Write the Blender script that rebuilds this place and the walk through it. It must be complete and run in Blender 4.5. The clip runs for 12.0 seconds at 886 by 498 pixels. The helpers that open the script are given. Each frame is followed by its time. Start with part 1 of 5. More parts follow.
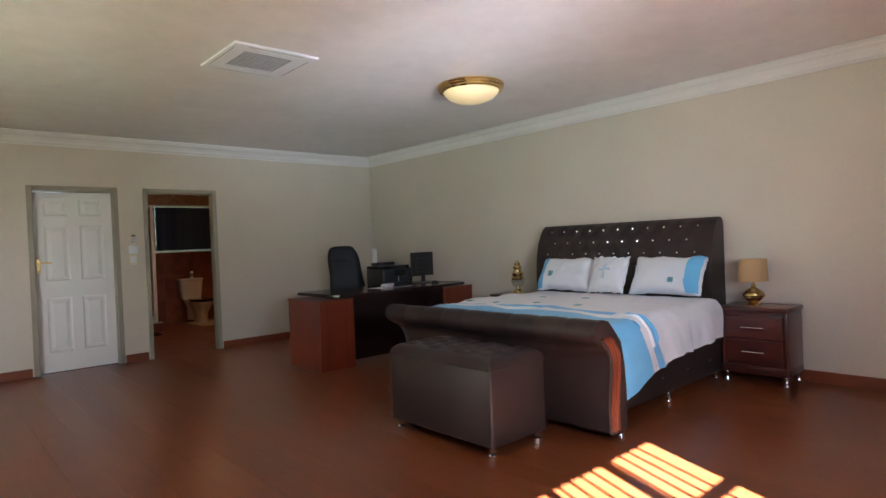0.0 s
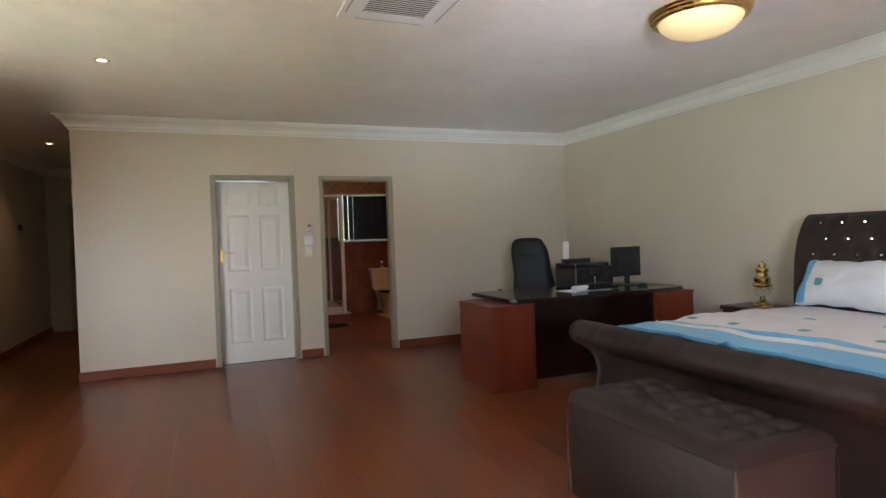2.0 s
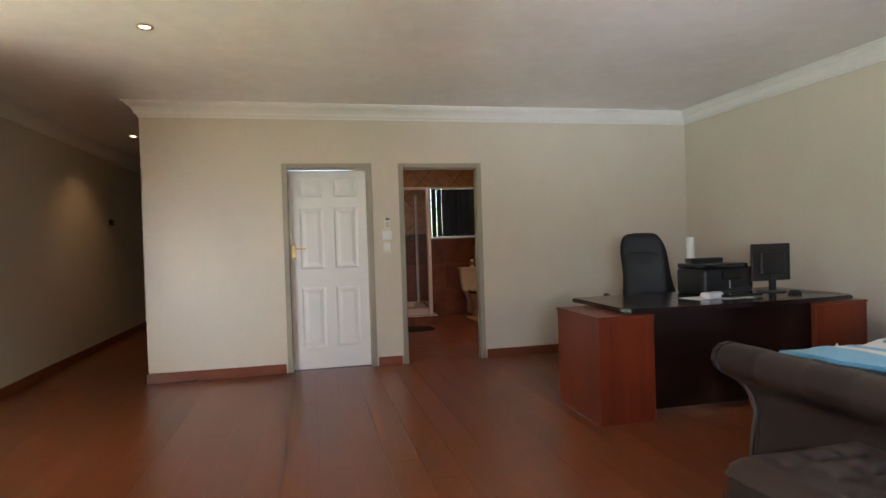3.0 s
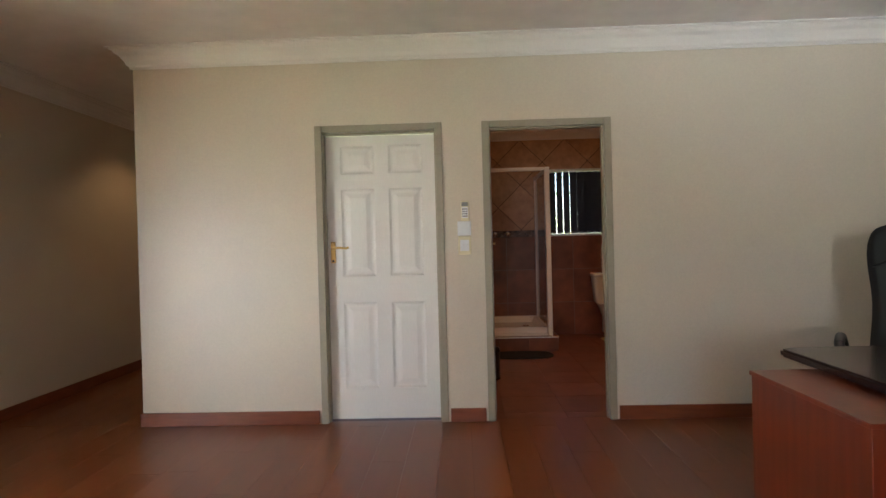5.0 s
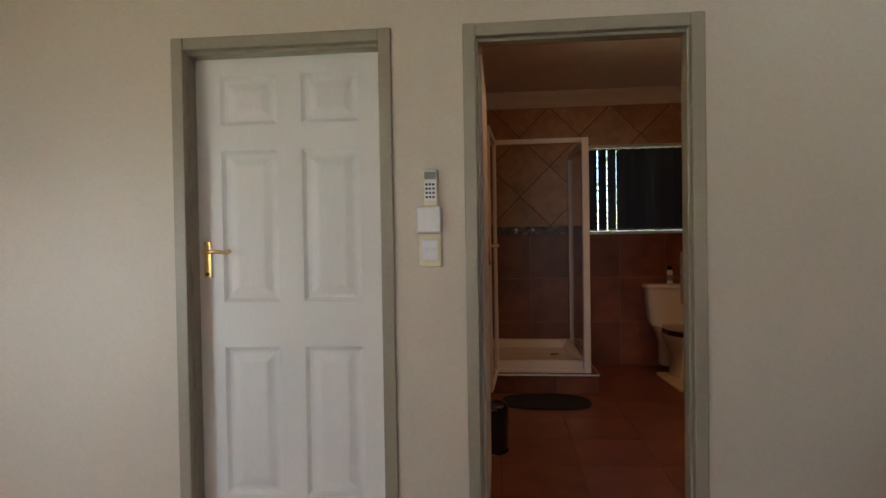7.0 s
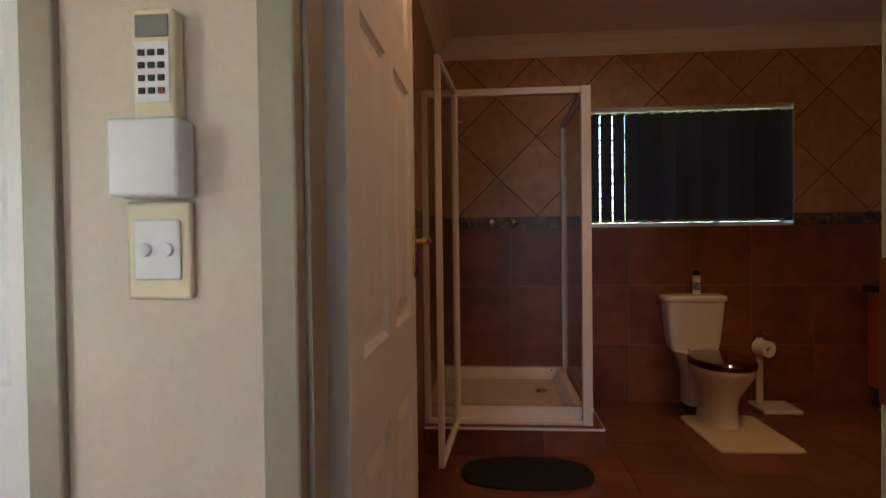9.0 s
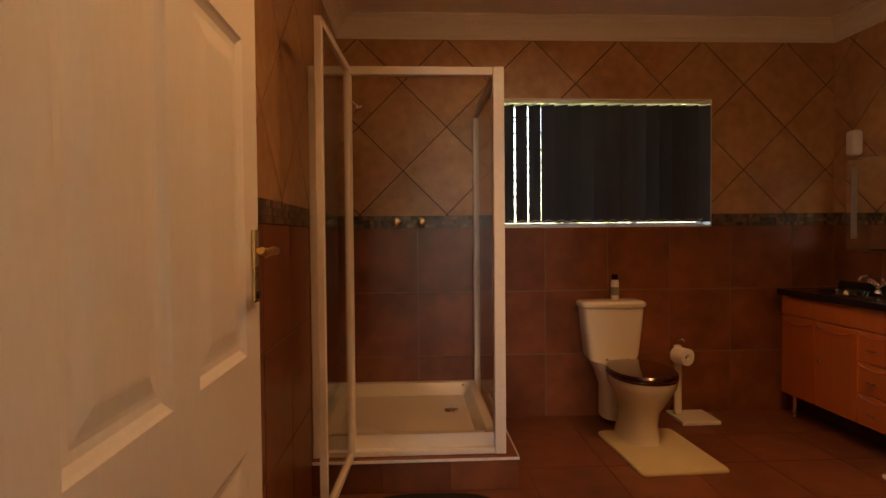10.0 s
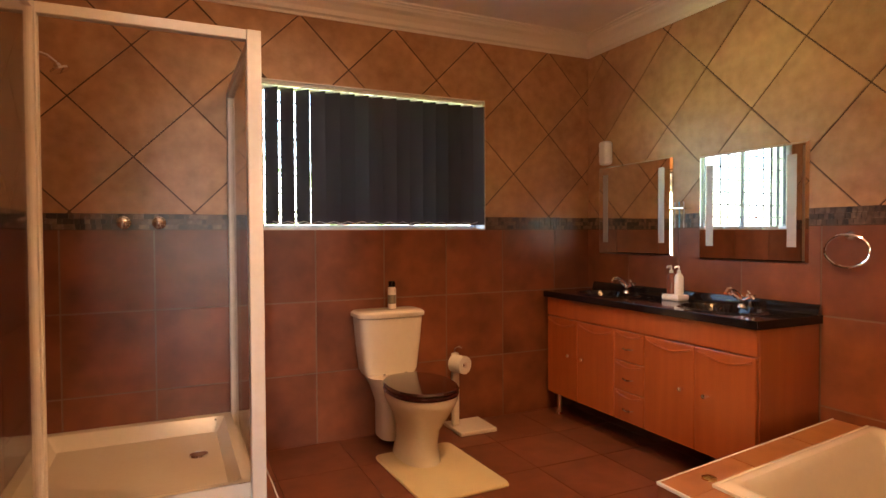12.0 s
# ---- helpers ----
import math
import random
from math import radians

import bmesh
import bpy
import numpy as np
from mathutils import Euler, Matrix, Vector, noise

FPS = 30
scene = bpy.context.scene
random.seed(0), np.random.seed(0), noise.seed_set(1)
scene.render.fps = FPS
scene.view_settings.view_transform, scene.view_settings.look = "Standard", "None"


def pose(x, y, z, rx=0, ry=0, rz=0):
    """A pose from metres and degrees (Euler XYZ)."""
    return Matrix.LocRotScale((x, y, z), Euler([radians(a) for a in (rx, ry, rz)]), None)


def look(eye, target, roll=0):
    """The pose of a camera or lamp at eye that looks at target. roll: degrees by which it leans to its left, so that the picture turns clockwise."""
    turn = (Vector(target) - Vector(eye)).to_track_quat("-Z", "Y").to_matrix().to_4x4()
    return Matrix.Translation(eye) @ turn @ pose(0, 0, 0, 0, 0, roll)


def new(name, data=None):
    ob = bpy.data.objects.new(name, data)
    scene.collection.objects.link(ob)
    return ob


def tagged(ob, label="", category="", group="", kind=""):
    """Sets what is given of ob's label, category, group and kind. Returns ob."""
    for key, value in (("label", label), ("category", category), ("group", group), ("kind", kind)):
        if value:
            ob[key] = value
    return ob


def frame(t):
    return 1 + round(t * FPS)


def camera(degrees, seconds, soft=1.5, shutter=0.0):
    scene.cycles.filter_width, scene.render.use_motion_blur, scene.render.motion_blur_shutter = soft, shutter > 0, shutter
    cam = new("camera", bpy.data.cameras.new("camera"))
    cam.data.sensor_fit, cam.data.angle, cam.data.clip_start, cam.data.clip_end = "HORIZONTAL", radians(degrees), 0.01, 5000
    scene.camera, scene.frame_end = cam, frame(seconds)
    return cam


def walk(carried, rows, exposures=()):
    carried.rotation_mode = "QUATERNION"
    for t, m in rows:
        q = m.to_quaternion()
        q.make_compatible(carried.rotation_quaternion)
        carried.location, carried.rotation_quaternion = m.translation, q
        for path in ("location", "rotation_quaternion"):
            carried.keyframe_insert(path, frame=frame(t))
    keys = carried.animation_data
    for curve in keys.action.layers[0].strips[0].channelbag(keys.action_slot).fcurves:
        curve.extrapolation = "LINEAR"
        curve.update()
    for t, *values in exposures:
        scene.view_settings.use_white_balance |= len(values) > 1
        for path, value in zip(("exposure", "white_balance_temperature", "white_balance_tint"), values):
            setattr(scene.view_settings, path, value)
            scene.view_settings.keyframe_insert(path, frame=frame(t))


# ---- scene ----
cam = camera(74.3, 12.0)
PATH = [
    (0, (-0.101, -0.527, 1.263), (1.24, 0.956, 1.243), -2.4),
    (0.5, (0.061, -0.387, 1.275), (1.299, 1.183, 1.249), -2.4),
    (1, (0.3, -0.2, 1.287), (1.377, 1.485, 1.258), -2.3),
    (1.5, (0.526, 0.05, 1.298), (1.43, 1.834, 1.263), -2.2),
    (2, (0.738, 0.382, 1.311), (1.492, 2.234, 1.274), -2.0),
    (2.5, (0.918, 0.747, 1.274), (1.521, 2.654, 1.246), -1.9),
    (3, (1.079, 1.162, 1.268), (1.518, 3.113, 1.239), -1.8),
    (3.2, (1.13, 1.303, 1.266), (1.516, 3.265, 1.239), -1.6),
    (5, (1.822, 3.097, 1.24), (1.757, 5.096, 1.221), -1.5),
    (5.5, (1.925, 3.562, 1.251), (1.8, 5.558, 1.231), -1.4),
    (6, (1.986, 4.027, 1.252), (1.817, 6.02, 1.226), -1.4),
    (6.5, (2.039, 4.471, 1.251), (1.851, 6.462, 1.226), -1.1),
    (7, (2.11, 4.919, 1.259), (1.914, 6.909, 1.23), -0.9),
    (8.8, (2.236, 6.309, 1.244), (2.06, 8.3, 1.199), -0.7),
    (9, (2.273, 6.412, 1.234), (2.105, 8.404, 1.196), -0.7),
    (9.5, (2.306, 6.66, 1.243), (2.239, 8.659, 1.199), -0.6),
    (10, (2.371, 6.877, 1.257), (2.476, 8.874, 1.207), -0.5),
    (10.5, (2.422, 7.037, 1.249), (2.663, 9.022, 1.208), -0.4),
    (11, (2.454, 7.171, 1.251), (2.86, 9.129, 1.212), -0.4),
    (11.5, (2.469, 7.27, 1.273), (3.089, 9.171, 1.225), -0.4),
    (12, (2.496, 7.316, 1.261), (3.336, 9.13, 1.214), -0.3),
]
EXPOSURES = [(0, 4.85, 5700, 13), (1.5, 5.0, 5750, 13), (3.2, 5.4, 5950, 14), (5.2, 5.4, 6100, 14), (6.2, 5.15, 6050, 14), (7.2, 4.95, 6000, 14), (8.8, 5.5, 5750, 13), (9.5, 5.5, 6100, 15), (10, 6.2, 8300, 16), (10.5, 6.6, 8900, 17), (11, 6.9, 8400, 17), (11.5, 7.1, 7500, 15), (12, 7.4, 6800, 14)]
walk(cam, [(t, look(eye, target, roll)) for t, eye, target, roll in PATH], EXPOSURES)

# ---- world, sun and lamps ----
SUN_EL, SUN_AZ = 40.0, 203.5
world = bpy.data.worlds.new("world")
scene.world = world
world.use_nodes = True
sky = world.node_tree.nodes.new("ShaderNodeTexSky")
sky.sky_type, sky.sun_disc = "NISHITA", False
sky.sun_elevation, sky.sun_rotation = radians(SUN_EL), radians(SUN_AZ)
background = world.node_tree.nodes["Background"]
background.inputs["Strength"].default_value = 0.013
world.node_tree.links.new(sky.outputs["Color"], background.inputs["Color"])


def lamp(name, kind, m, energy, colour, **settings):
    data = bpy.data.lights.new(name, kind)
    data.energy, data.color = energy, colour
    if kind == "SUN":
        data.angle = radians(0.5)
    if kind == "AREA":
        data.shape, data.size, data.size_y = "RECTANGLE", settings["w"], settings["h"]
    if kind == "SPOT":
        data.spot_size, data.spot_blend, data.shadow_soft_size = radians(settings["cone"]), 0.6, 0.09
    ob = new(name, data)
    ob.matrix_world = m
    return ob


WAY = Vector((0.40 * math.cos(radians(SUN_EL)), 0.917 * math.cos(radians(SUN_EL)), -math.sin(radians(SUN_EL))))
lamp("sun", "SUN", look((0, -20, 15), Vector((0, -20, 15)) + WAY), 5.0, (1, 0.93, 0.82))
DAY = (0.86, 0.93, 1.0)
back = lamp("daylight_back", "AREA", look((0.85, -1.72, 1.6), (3.35, 1.05, 1.62)), 1.85, (0.80, 0.89, 1.0), w=1.2, h=1.3)
back.data.spread = radians(95)
# Added low lamp aimed up, standing in for sunlight bounced onto the ceiling.
bounce = lamp("ceiling_bounce_fill", "AREA", look((1.6, -1.3, 0.98), (3.0, 3.2, 2.65)), 0.46, (0.95, 0.96, 1.0), w=1.0, h=0.2)
bounce.data.spread = radians(34)
beam = lamp("daylight_side", "AREA", look((-1.80, 3.35, 0.95), (0.25, 7.15, 0.7)), 0.10, DAY, w=0.9, h=1.3)
beam.data.spread = radians(42)
lamp("daylight_bath", "AREA", look((3.7, 11.0, 1.73), (3.7, 8, 1.73)), 0.005, (0.9, 0.95, 1.0), w=1.4, h=0.8)
WARM = (1.0, 0.72, 0.42)
# Unseen bowl lamp added to brighten the bathroom ceiling and upper walls.
ADDED_BOWL = (3.25, 8.6)
bowl_light = lamp("added_bath_lamp", "POINT", pose(ADDED_BOWL[0], ADDED_BOWL[1], 2.40), 0.17, (1.0, 0.52, 0.22))
bowl_light.data.shadow_soft_size = 0.12
# Unseen spots, added to light the open door and the vanity floor warmly.
ADDED_SPOTS = [(2.75, 7.9), (3.9, 9.1)]
for (sx, sy), watt, wide in zip(ADDED_SPOTS, (0.42, 0.72), (140, 110)):
    lamp("added_bath_spot", "SPOT", look((sx, sy, 2.64), (sx, sy, 0)), watt, (1.0, 0.51, 0.215), cone=wide)
BED_SPOTS = [(0.12, 5.11), (-0.98, 8.9), (0.12, 2.6)]
for sx, sy in BED_SPOTS:
    lamp("room_spot", "SPOT", look((sx, sy, 2.62), (sx, sy, 0)), 0.38 if sy > 8 else 0.2, (1.0, 0.60, 0.27) if sy > 8 else WARM, cone=120)


# ---- materials ----
def material(name, colour, rough=0.5, metal=0.0, vary=0.06, grain=40.0, blotch=2.0, bump=0.0, stretch=(1, 1, 1),
             second=None, coat=0.0, random_part=0.0, island=False, spec=0.5, sheen=0.0):
    """A principled material with variation at two scales; colours mix between colour and second."""
    mat = bpy.data.materials.new(name)
    mat.use_nodes = True
    nt = mat.node_tree
    bsdf = nt.nodes["Principled BSDF"]
    bsdf.inputs["Roughness"].default_value, bsdf.inputs["Metallic"].default_value = rough, metal
    bsdf.inputs["Coat Weight"].default_value, bsdf.inputs["Specular IOR Level"].default_value = coat, spec
    bsdf.inputs["Coat Roughness"].default_value = 0.12
    bsdf.inputs["Sheen Weight"].default_value = sheen
    add = nt.nodes.new
    link = nt.links.new
    place = add("ShaderNodeTexCoord")
    mapping = add("ShaderNodeMapping")
    mapping.inputs["Scale"].default_value = stretch
    info = add("ShaderNodeObjectInfo")
    shift = add("ShaderNodeVectorMath")
    shift.operation = "MULTIPLY_ADD"
    shift.inputs[1].default_value = (37.0, 11.0, 23.0) if random_part else (0, 0, 0)
    link(info.outputs["Random"], shift.inputs[0])
    link(place.outputs["Object"], shift.inputs[2])
    link(shift.outputs[0], mapping.inputs["Vector"])
    fine, large = add("ShaderNodeTexNoise"), add("ShaderNodeTexNoise")
    fine.inputs["Scale"].default_value, large.inputs["Scale"].default_value = grain, blotch
    fine.inputs["Detail"].default_value, large.inputs["Detail"].default_value = 5, 3
    for tex in (fine, large):
        link(mapping.outputs[0], tex.inputs["Vector"])
    mixed = add("ShaderNodeMath")
    mixed.operation = "ADD"
    link(fine.outputs["Fac"], mixed.inputs[0])
    link(large.outputs["Fac"], mixed.inputs[1])
    ramp = add("ShaderNodeValToRGB")
    dark = [c * (1 - 2.2 * vary) for c in colour]
    light = [min(1, c * (1 + 2.2 * vary)) for c in (second or colour)]
    ramp.color_ramp.elements[0].position, ramp.color_ramp.elements[1].position = 0.3, 0.7
    ramp.color_ramp.elements[0].color, ramp.color_ramp.elements[1].color = (*dark, 1), (*light, 1)
    half = add("ShaderNodeMath")
    half.operation = "MULTIPLY"
    half.inputs[1].default_value = 0.5
    link(mixed.outputs[0], half.inputs[0])
    link(half.outputs[0], ramp.inputs["Fac"])
    last = ramp.outputs["Color"]
    if random_part or island:
        hsv = add("ShaderNodeHueSaturation")
        scale = add("ShaderNodeMapRange")
        scale.inputs["To Min"].default_value, scale.inputs["To Max"].default_value = 1 - random_part, 1 + random_part
        geo = add("ShaderNodeNewGeometry")
        link(geo.outputs["Random Per Island"] if island else info.outputs["Random"], scale.inputs["Value"])
        link(scale.outputs[0], hsv.inputs["Value"])
        link(last, hsv.inputs["Color"])
        last = hsv.outputs["Color"]
    link(last, bsdf.inputs["Base Color"])
    roughen = add("ShaderNodeMapRange")
    roughen.inputs["To Min"].default_value, roughen.inputs["To Max"].default_value = rough * 0.92, min(1, rough * 1.1)
    link(large.outputs["Fac"], roughen.inputs["Value"])
    link(roughen.outputs[0], bsdf.inputs["Roughness"])
    if bump:
        relief = add("ShaderNodeBump")
        relief.inputs["Strength"].default_value, relief.inputs["Distance"].default_value = bump, 0.004
        link(half.outputs[0], relief.inputs["Height"])
        link(relief.outputs[0], bsdf.inputs["Normal"])
    return mat


def glow(name, colour, strength):
    mat = bpy.data.materials.new(name)
    mat.use_nodes = True
    bsdf = mat.node_tree.nodes["Principled BSDF"]
    bsdf.inputs["Base Color"].default_value = (*colour, 1)
    bsdf.inputs["Emission Color"].default_value, bsdf.inputs["Emission Strength"].default_value = (*colour, 1), strength
    return mat


def glass(name, tint, rough=0.0):
    """Thin clear glass: see-through, with a mirror gloss that grows at a slant."""
    mat = bpy.data.materials.new(name)
    mat.use_nodes = True
    nt = mat.node_tree
    nt.nodes.clear()
    out, mix = nt.nodes.new("ShaderNodeOutputMaterial"), nt.nodes.new("ShaderNodeMixShader")
    clear, gloss, slant = (nt.nodes.new(n) for n in ("ShaderNodeBsdfTransparent", "ShaderNodeBsdfGlossy", "ShaderNodeLayerWeight"))
    power, scale = nt.nodes.new("ShaderNodeMath"), nt.nodes.new("ShaderNodeMath")
    clear.inputs["Color"].default_value = (*tint, 1)
    gloss.inputs["Roughness"].default_value = rough
    power.operation, scale.operation = "POWER", "MULTIPLY_ADD"
    power.inputs[1].default_value, scale.inputs[1].default_value, scale.inputs[2].default_value = 4.5, 0.5, 0.018
    nt.links.new(slant.outputs["Facing"], power.inputs[0])
    nt.links.new(power.outputs[0], scale.inputs[0])
    nt.links.new(scale.outputs[0], mix.inputs["Fac"])
    nt.links.new(clear.outputs[0], mix.inputs[1])
    nt.links.new(gloss.outputs[0], mix.inputs[2])
    nt.links.new(mix.outputs[0], out.inputs["Surface"])
    return mat


PAINT = material("cream_wall_paint", (0.61, 0.545, 0.45), 0.42, vary=0.03, grain=90, blotch=1.2, bump=0.12)
CEIL = material("ceiling_plaster", (0.80, 0.77, 0.75), 0.3, vary=0.035, grain=7, blotch=1.8, bump=1.0)
WHITE = material("white_moulding", (0.76, 0.74, 0.71), 0.45, vary=0.02, grain=60)
LAMINATE = material("cherry_laminate", (0.168, 0.043, 0.0135), 0.29, vary=0.035, grain=22, blotch=2.2, stretch=(1, 0.07, 1),
                    second=(0.192, 0.054, 0.0185), random_part=0.035)
JOINT = material("dark_joint", (0.08, 0.024, 0.009), 0.6)
SKIRT = material("cherry_skirting", (0.20, 0.055, 0.022), 0.35, vary=0.12, grain=40, stretch=(0.15, 0.15, 1))
STEEL = material("grey_green_enamel", (0.33, 0.295, 0.222), 0.38, vary=0.04, grain=60, bump=0.04)
DOORWHITE = material("white_door_enamel", (0.76, 0.75, 0.73), 0.4, vary=0.02, grain=120, bump=0.05, stretch=(1, 1, 0.2))
BRASS = material("polished_brass", (0.70, 0.50, 0.20), 0.27, 1.0, vary=0.08, grain=50)
CHROME = material("chrome", (0.85, 0.85, 0.86), 0.08, 1.0, vary=0.02)
ALU = material("white_powder_coat", (0.74, 0.71, 0.66), 0.35, vary=0.03)
LEATHER = material("brown_leatherette", (0.031, 0.020, 0.017), 0.42, spec=0.35, vary=0.14, grain=220, blotch=4, bump=0.25)
BLACKLEATHER = material("black_leather", (0.006, 0.006, 0.008), 0.5, spec=0.35, vary=0.15, grain=180, bump=0.3)
LINEN = material("white_cotton", (0.76, 0.76, 0.78), 0.85, vary=0.03, grain=160, blotch=5, bump=0.35, sheen=0.2)
BLUE = material("sky_blue_cotton", (0.16, 0.47, 0.74), 0.85, vary=0.05, grain=160, blotch=5, bump=0.35, sheen=0.2)
PALEBLUE = material("pale_blue_ribbon", (0.42, 0.60, 0.72), 0.6, vary=0.04)
# Near-black colour carries the gloom of the unlit passage end.
UNLITDOOR = material("unlit_doorway_black", (0.018, 0.011, 0.008), 0.7, vary=0.1, spec=0.2)
TEAL = material("teal_patch", (0.16, 0.36, 0.40), 0.8, vary=0.08)
CHERRY = material("cherry_veneer", (0.145, 0.022, 0.009), 0.28, vary=0.1, grain=30, stretch=(1, 1, 0.06), second=(0.18, 0.034, 0.012))
RUBBED = material("orange_varnished_wood", (0.16, 0.037, 0.015), 0.3, vary=0.15, grain=30, stretch=(1, 1, 0.1), coat=0.4)
ESPRESSO = material("dark_walnut_veneer", (0.018, 0.007, 0.006), 0.22, vary=0.2, grain=30, stretch=(0.1, 1, 1), coat=0.3)
MAHOGANY = material("mahogany_veneer", (0.075, 0.018, 0.012), 0.28, vary=0.2, grain=30, stretch=(1, 0.1, 1), coat=0.3)
DRAWER = material("red_mahogany_veneer", (0.080, 0.018, 0.012), 0.28, vary=0.15, grain=30, stretch=(1, 0.1, 1), coat=0.3)
BLACK = material("black_plastic", (0.012, 0.012, 0.013), 0.4, vary=0.08)
GLOSSBLACK = material("gloss_black_plastic", (0.008, 0.008, 0.009), 0.12, vary=0.05)
PORCELAIN = material("cream_porcelain", (0.74, 0.70, 0.62), 0.2, vary=0.015, coat=0.15)
PAPER = material("white_paper", (0.78, 0.77, 0.74), 0.8, vary=0.02)
GREYPL = material("ivory_plastic", (0.72, 0.66, 0.46), 0.4, vary=0.03)
WHITEPL = material("white_plastic", (0.78, 0.79, 0.82), 0.35, vary=0.02)
SHADE = material("tan_lampshade_cloth", (0.46, 0.30, 0.14), 0.8, vary=0.05, grain=200, bump=0.2)
UPTILE = material("beige_stone_tile", (0.38, 0.205, 0.10), 0.34, vary=0.09, grain=16, blotch=3, second=(0.44, 0.265, 0.145), random_part=0.07, bump=0.06)
LOWTILE = material("rust_slate_tile", (0.150, 0.047, 0.021), 0.33, vary=0.13, grain=7, blotch=2.5, second=(0.22, 0.076, 0.034), random_part=0.1, bump=0.08)
LEDGE = material("orange_ledge_tile", (0.33, 0.135, 0.05), 0.33, vary=0.06, grain=9, blotch=3, second=(0.38, 0.17, 0.07))
FLOORTILE = material("rust_floor_tile", (0.145, 0.047, 0.025), 0.33, vary=0.15, grain=7, blotch=2, second=(0.18, 0.066, 0.038), random_part=0.1, bump=0.06)
GROUT = material("brown_grout", (0.10, 0.055, 0.032), 0.85, vary=0.1, grain=120)
PALEGROUT = material("grey_grout", (0.21, 0.14, 0.10), 0.85, vary=0.1, grain=120)
MOSAIC = material("brown_glass_mosaic", (0.045, 0.026, 0.017), 0.3, vary=0.2, random_part=0.8, island=True, second=(0.12, 0.078, 0.052))
VANITY = material("orange_cherry_lacquer", (0.36, 0.085, 0.022), 0.32, vary=0.05, grain=24, stretch=(1, 1, 0.07), second=(0.40, 0.105, 0.028), coat=0.6)
GRANITE = material("black_granite", (0.008, 0.008, 0.011), 0.1, vary=0.5, grain=180)
MIRROR = material("mirror_silver", (0.86, 0.88, 0.88), 0.0, 1.0, vary=0.0)
FROST = material("etched_glass", (0.45, 0.47, 0.48), 0.5, 0.3, vary=0.02)
BLIND = material("charcoal_blind_cloth", (0.030, 0.028, 0.037), 0.8, vary=0.12, grain=260, bump=0.15, random_part=0.4)
RUG = material("cream_bath_mat", (0.62, 0.54, 0.33), 0.95, vary=0.08, grain=240, bump=0.9, sheen=0.3)
DARKRUG = material("black_bath_mat", (0.010, 0.009, 0.009), 0.95, vary=0.2, grain=240, bump=0.9)
SEATWOOD = material("dark_cherry_seat", (0.030, 0.006, 0.005), 0.1, vary=0.15, coat=0.6)
CLEAR = glass("clear_glass", (0.91, 0.90, 0.88))
PANE = glass("window_glass", (0.95, 0.97, 0.97))
BOWL = glow("lit_alabaster_glass", (1.0, 0.78, 0.40), 0.009)
BULB = glow("lit_bulb", (1.0, 0.82, 0.5), 0.3)
OUTSIDE = material("garden_green", (0.07, 0.11, 0.04), 0.9, vary=0.4, grain=3)
LENSGREY = material("grey_lcd", (0.20, 0.21, 0.19), 0.3)


# ---- mesh helpers ----
def part(name, bm, mat, parent=None, label="", smooth=False, kind=""):
    mesh = bpy.data.meshes.new(name)
    bmesh.ops.recalc_face_normals(bm, faces=bm.faces)
    if smooth:
        for f in bm.faces:
            f.smooth = True
        mesh_sharp = [e for e in bm.edges if len(e.link_faces) == 2 and e.calc_face_angle(0) > 0.7]
        for e in mesh_sharp:
            e.smooth = False
    bm.to_mesh(mesh)
    bm.free()
    mesh.materials.append(mat)
    ob = new(name, mesh)
    ob.parent = parent
    return tagged(ob, label, kind=kind)


def thing(name, m, label, category, group=""):
    ob = new(name)
    ob.empty_display_size = 0.1
    ob.matrix_world = m
    return tagged(ob, label, category, group)


def box(x0, x1, y0, y1, z0, z1, bevel=0.0, seg=2, bm=None):
    fresh = bmesh.new()
    bmesh.ops.create_cube(fresh, size=1)
    for v in fresh.verts:
        v.co = ((x0 + x1) / 2 + v.co.x * (x1 - x0), (y0 + y1) / 2 + v.co.y * (y1 - y0), (z0 + z1) / 2 + v.co.z * (z1 - z0))
    if bevel:
        bmesh.ops.bevel(fresh, geom=fresh.edges[:], offset=bevel, segments=seg, profile=0.5, affect="EDGES")
    return fresh if bm is None else join(bm, fresh)


def join(bm, other):
    mesh = bpy.data.meshes.new("temp")
    other.to_mesh(mesh)
    other.free()
    bm.from_mesh(mesh)
    bpy.data.meshes.remove(mesh)
    return bm


def lathe(profile, steps=24, m=None):
    """A turned body from (radius, height) pairs."""
    bm = bmesh.new()
    rings = []
    for r, z in profile:
        if r < 1e-5:
            rings.append([bm.verts.new((0, 0, z))])
        else:
            rings.append([bm.verts.new((r * math.cos(2 * math.pi * k / steps), r * math.sin(2 * math.pi * k / steps), z)) for k in range(steps)])
    for a, b in zip(rings, rings[1:]):
        for k in range(steps):
            n = (k + 1) % steps
            loop = [a[k % len(a)], a[n % len(a)], b[n % len(b)], b[k % len(b)]]
            loop = list(dict.fromkeys(loop))
            if len(loop) > 2:
                bm.faces.new(loop)
    if m is not None:
        bm.transform(m)
    return bm


def prism(outline, z0, z1, m=None):
    """A flat outline of (x, y) pulled from z0 to z1."""
    bm = bmesh.new()
    low = [bm.verts.new((x, y, z0)) for x, y in outline]
    top = [bm.verts.new((x, y, z1)) for x, y in outline]
    bm.faces.new(low[::-1])
    bm.faces.new(top)
    for k in range(len(low)):
        n = (k + 1) % len(low)
        bm.faces.new((low[k], low[n], top[n], top[k]))
    if m is not None:
        bm.transform(m)
    return bm


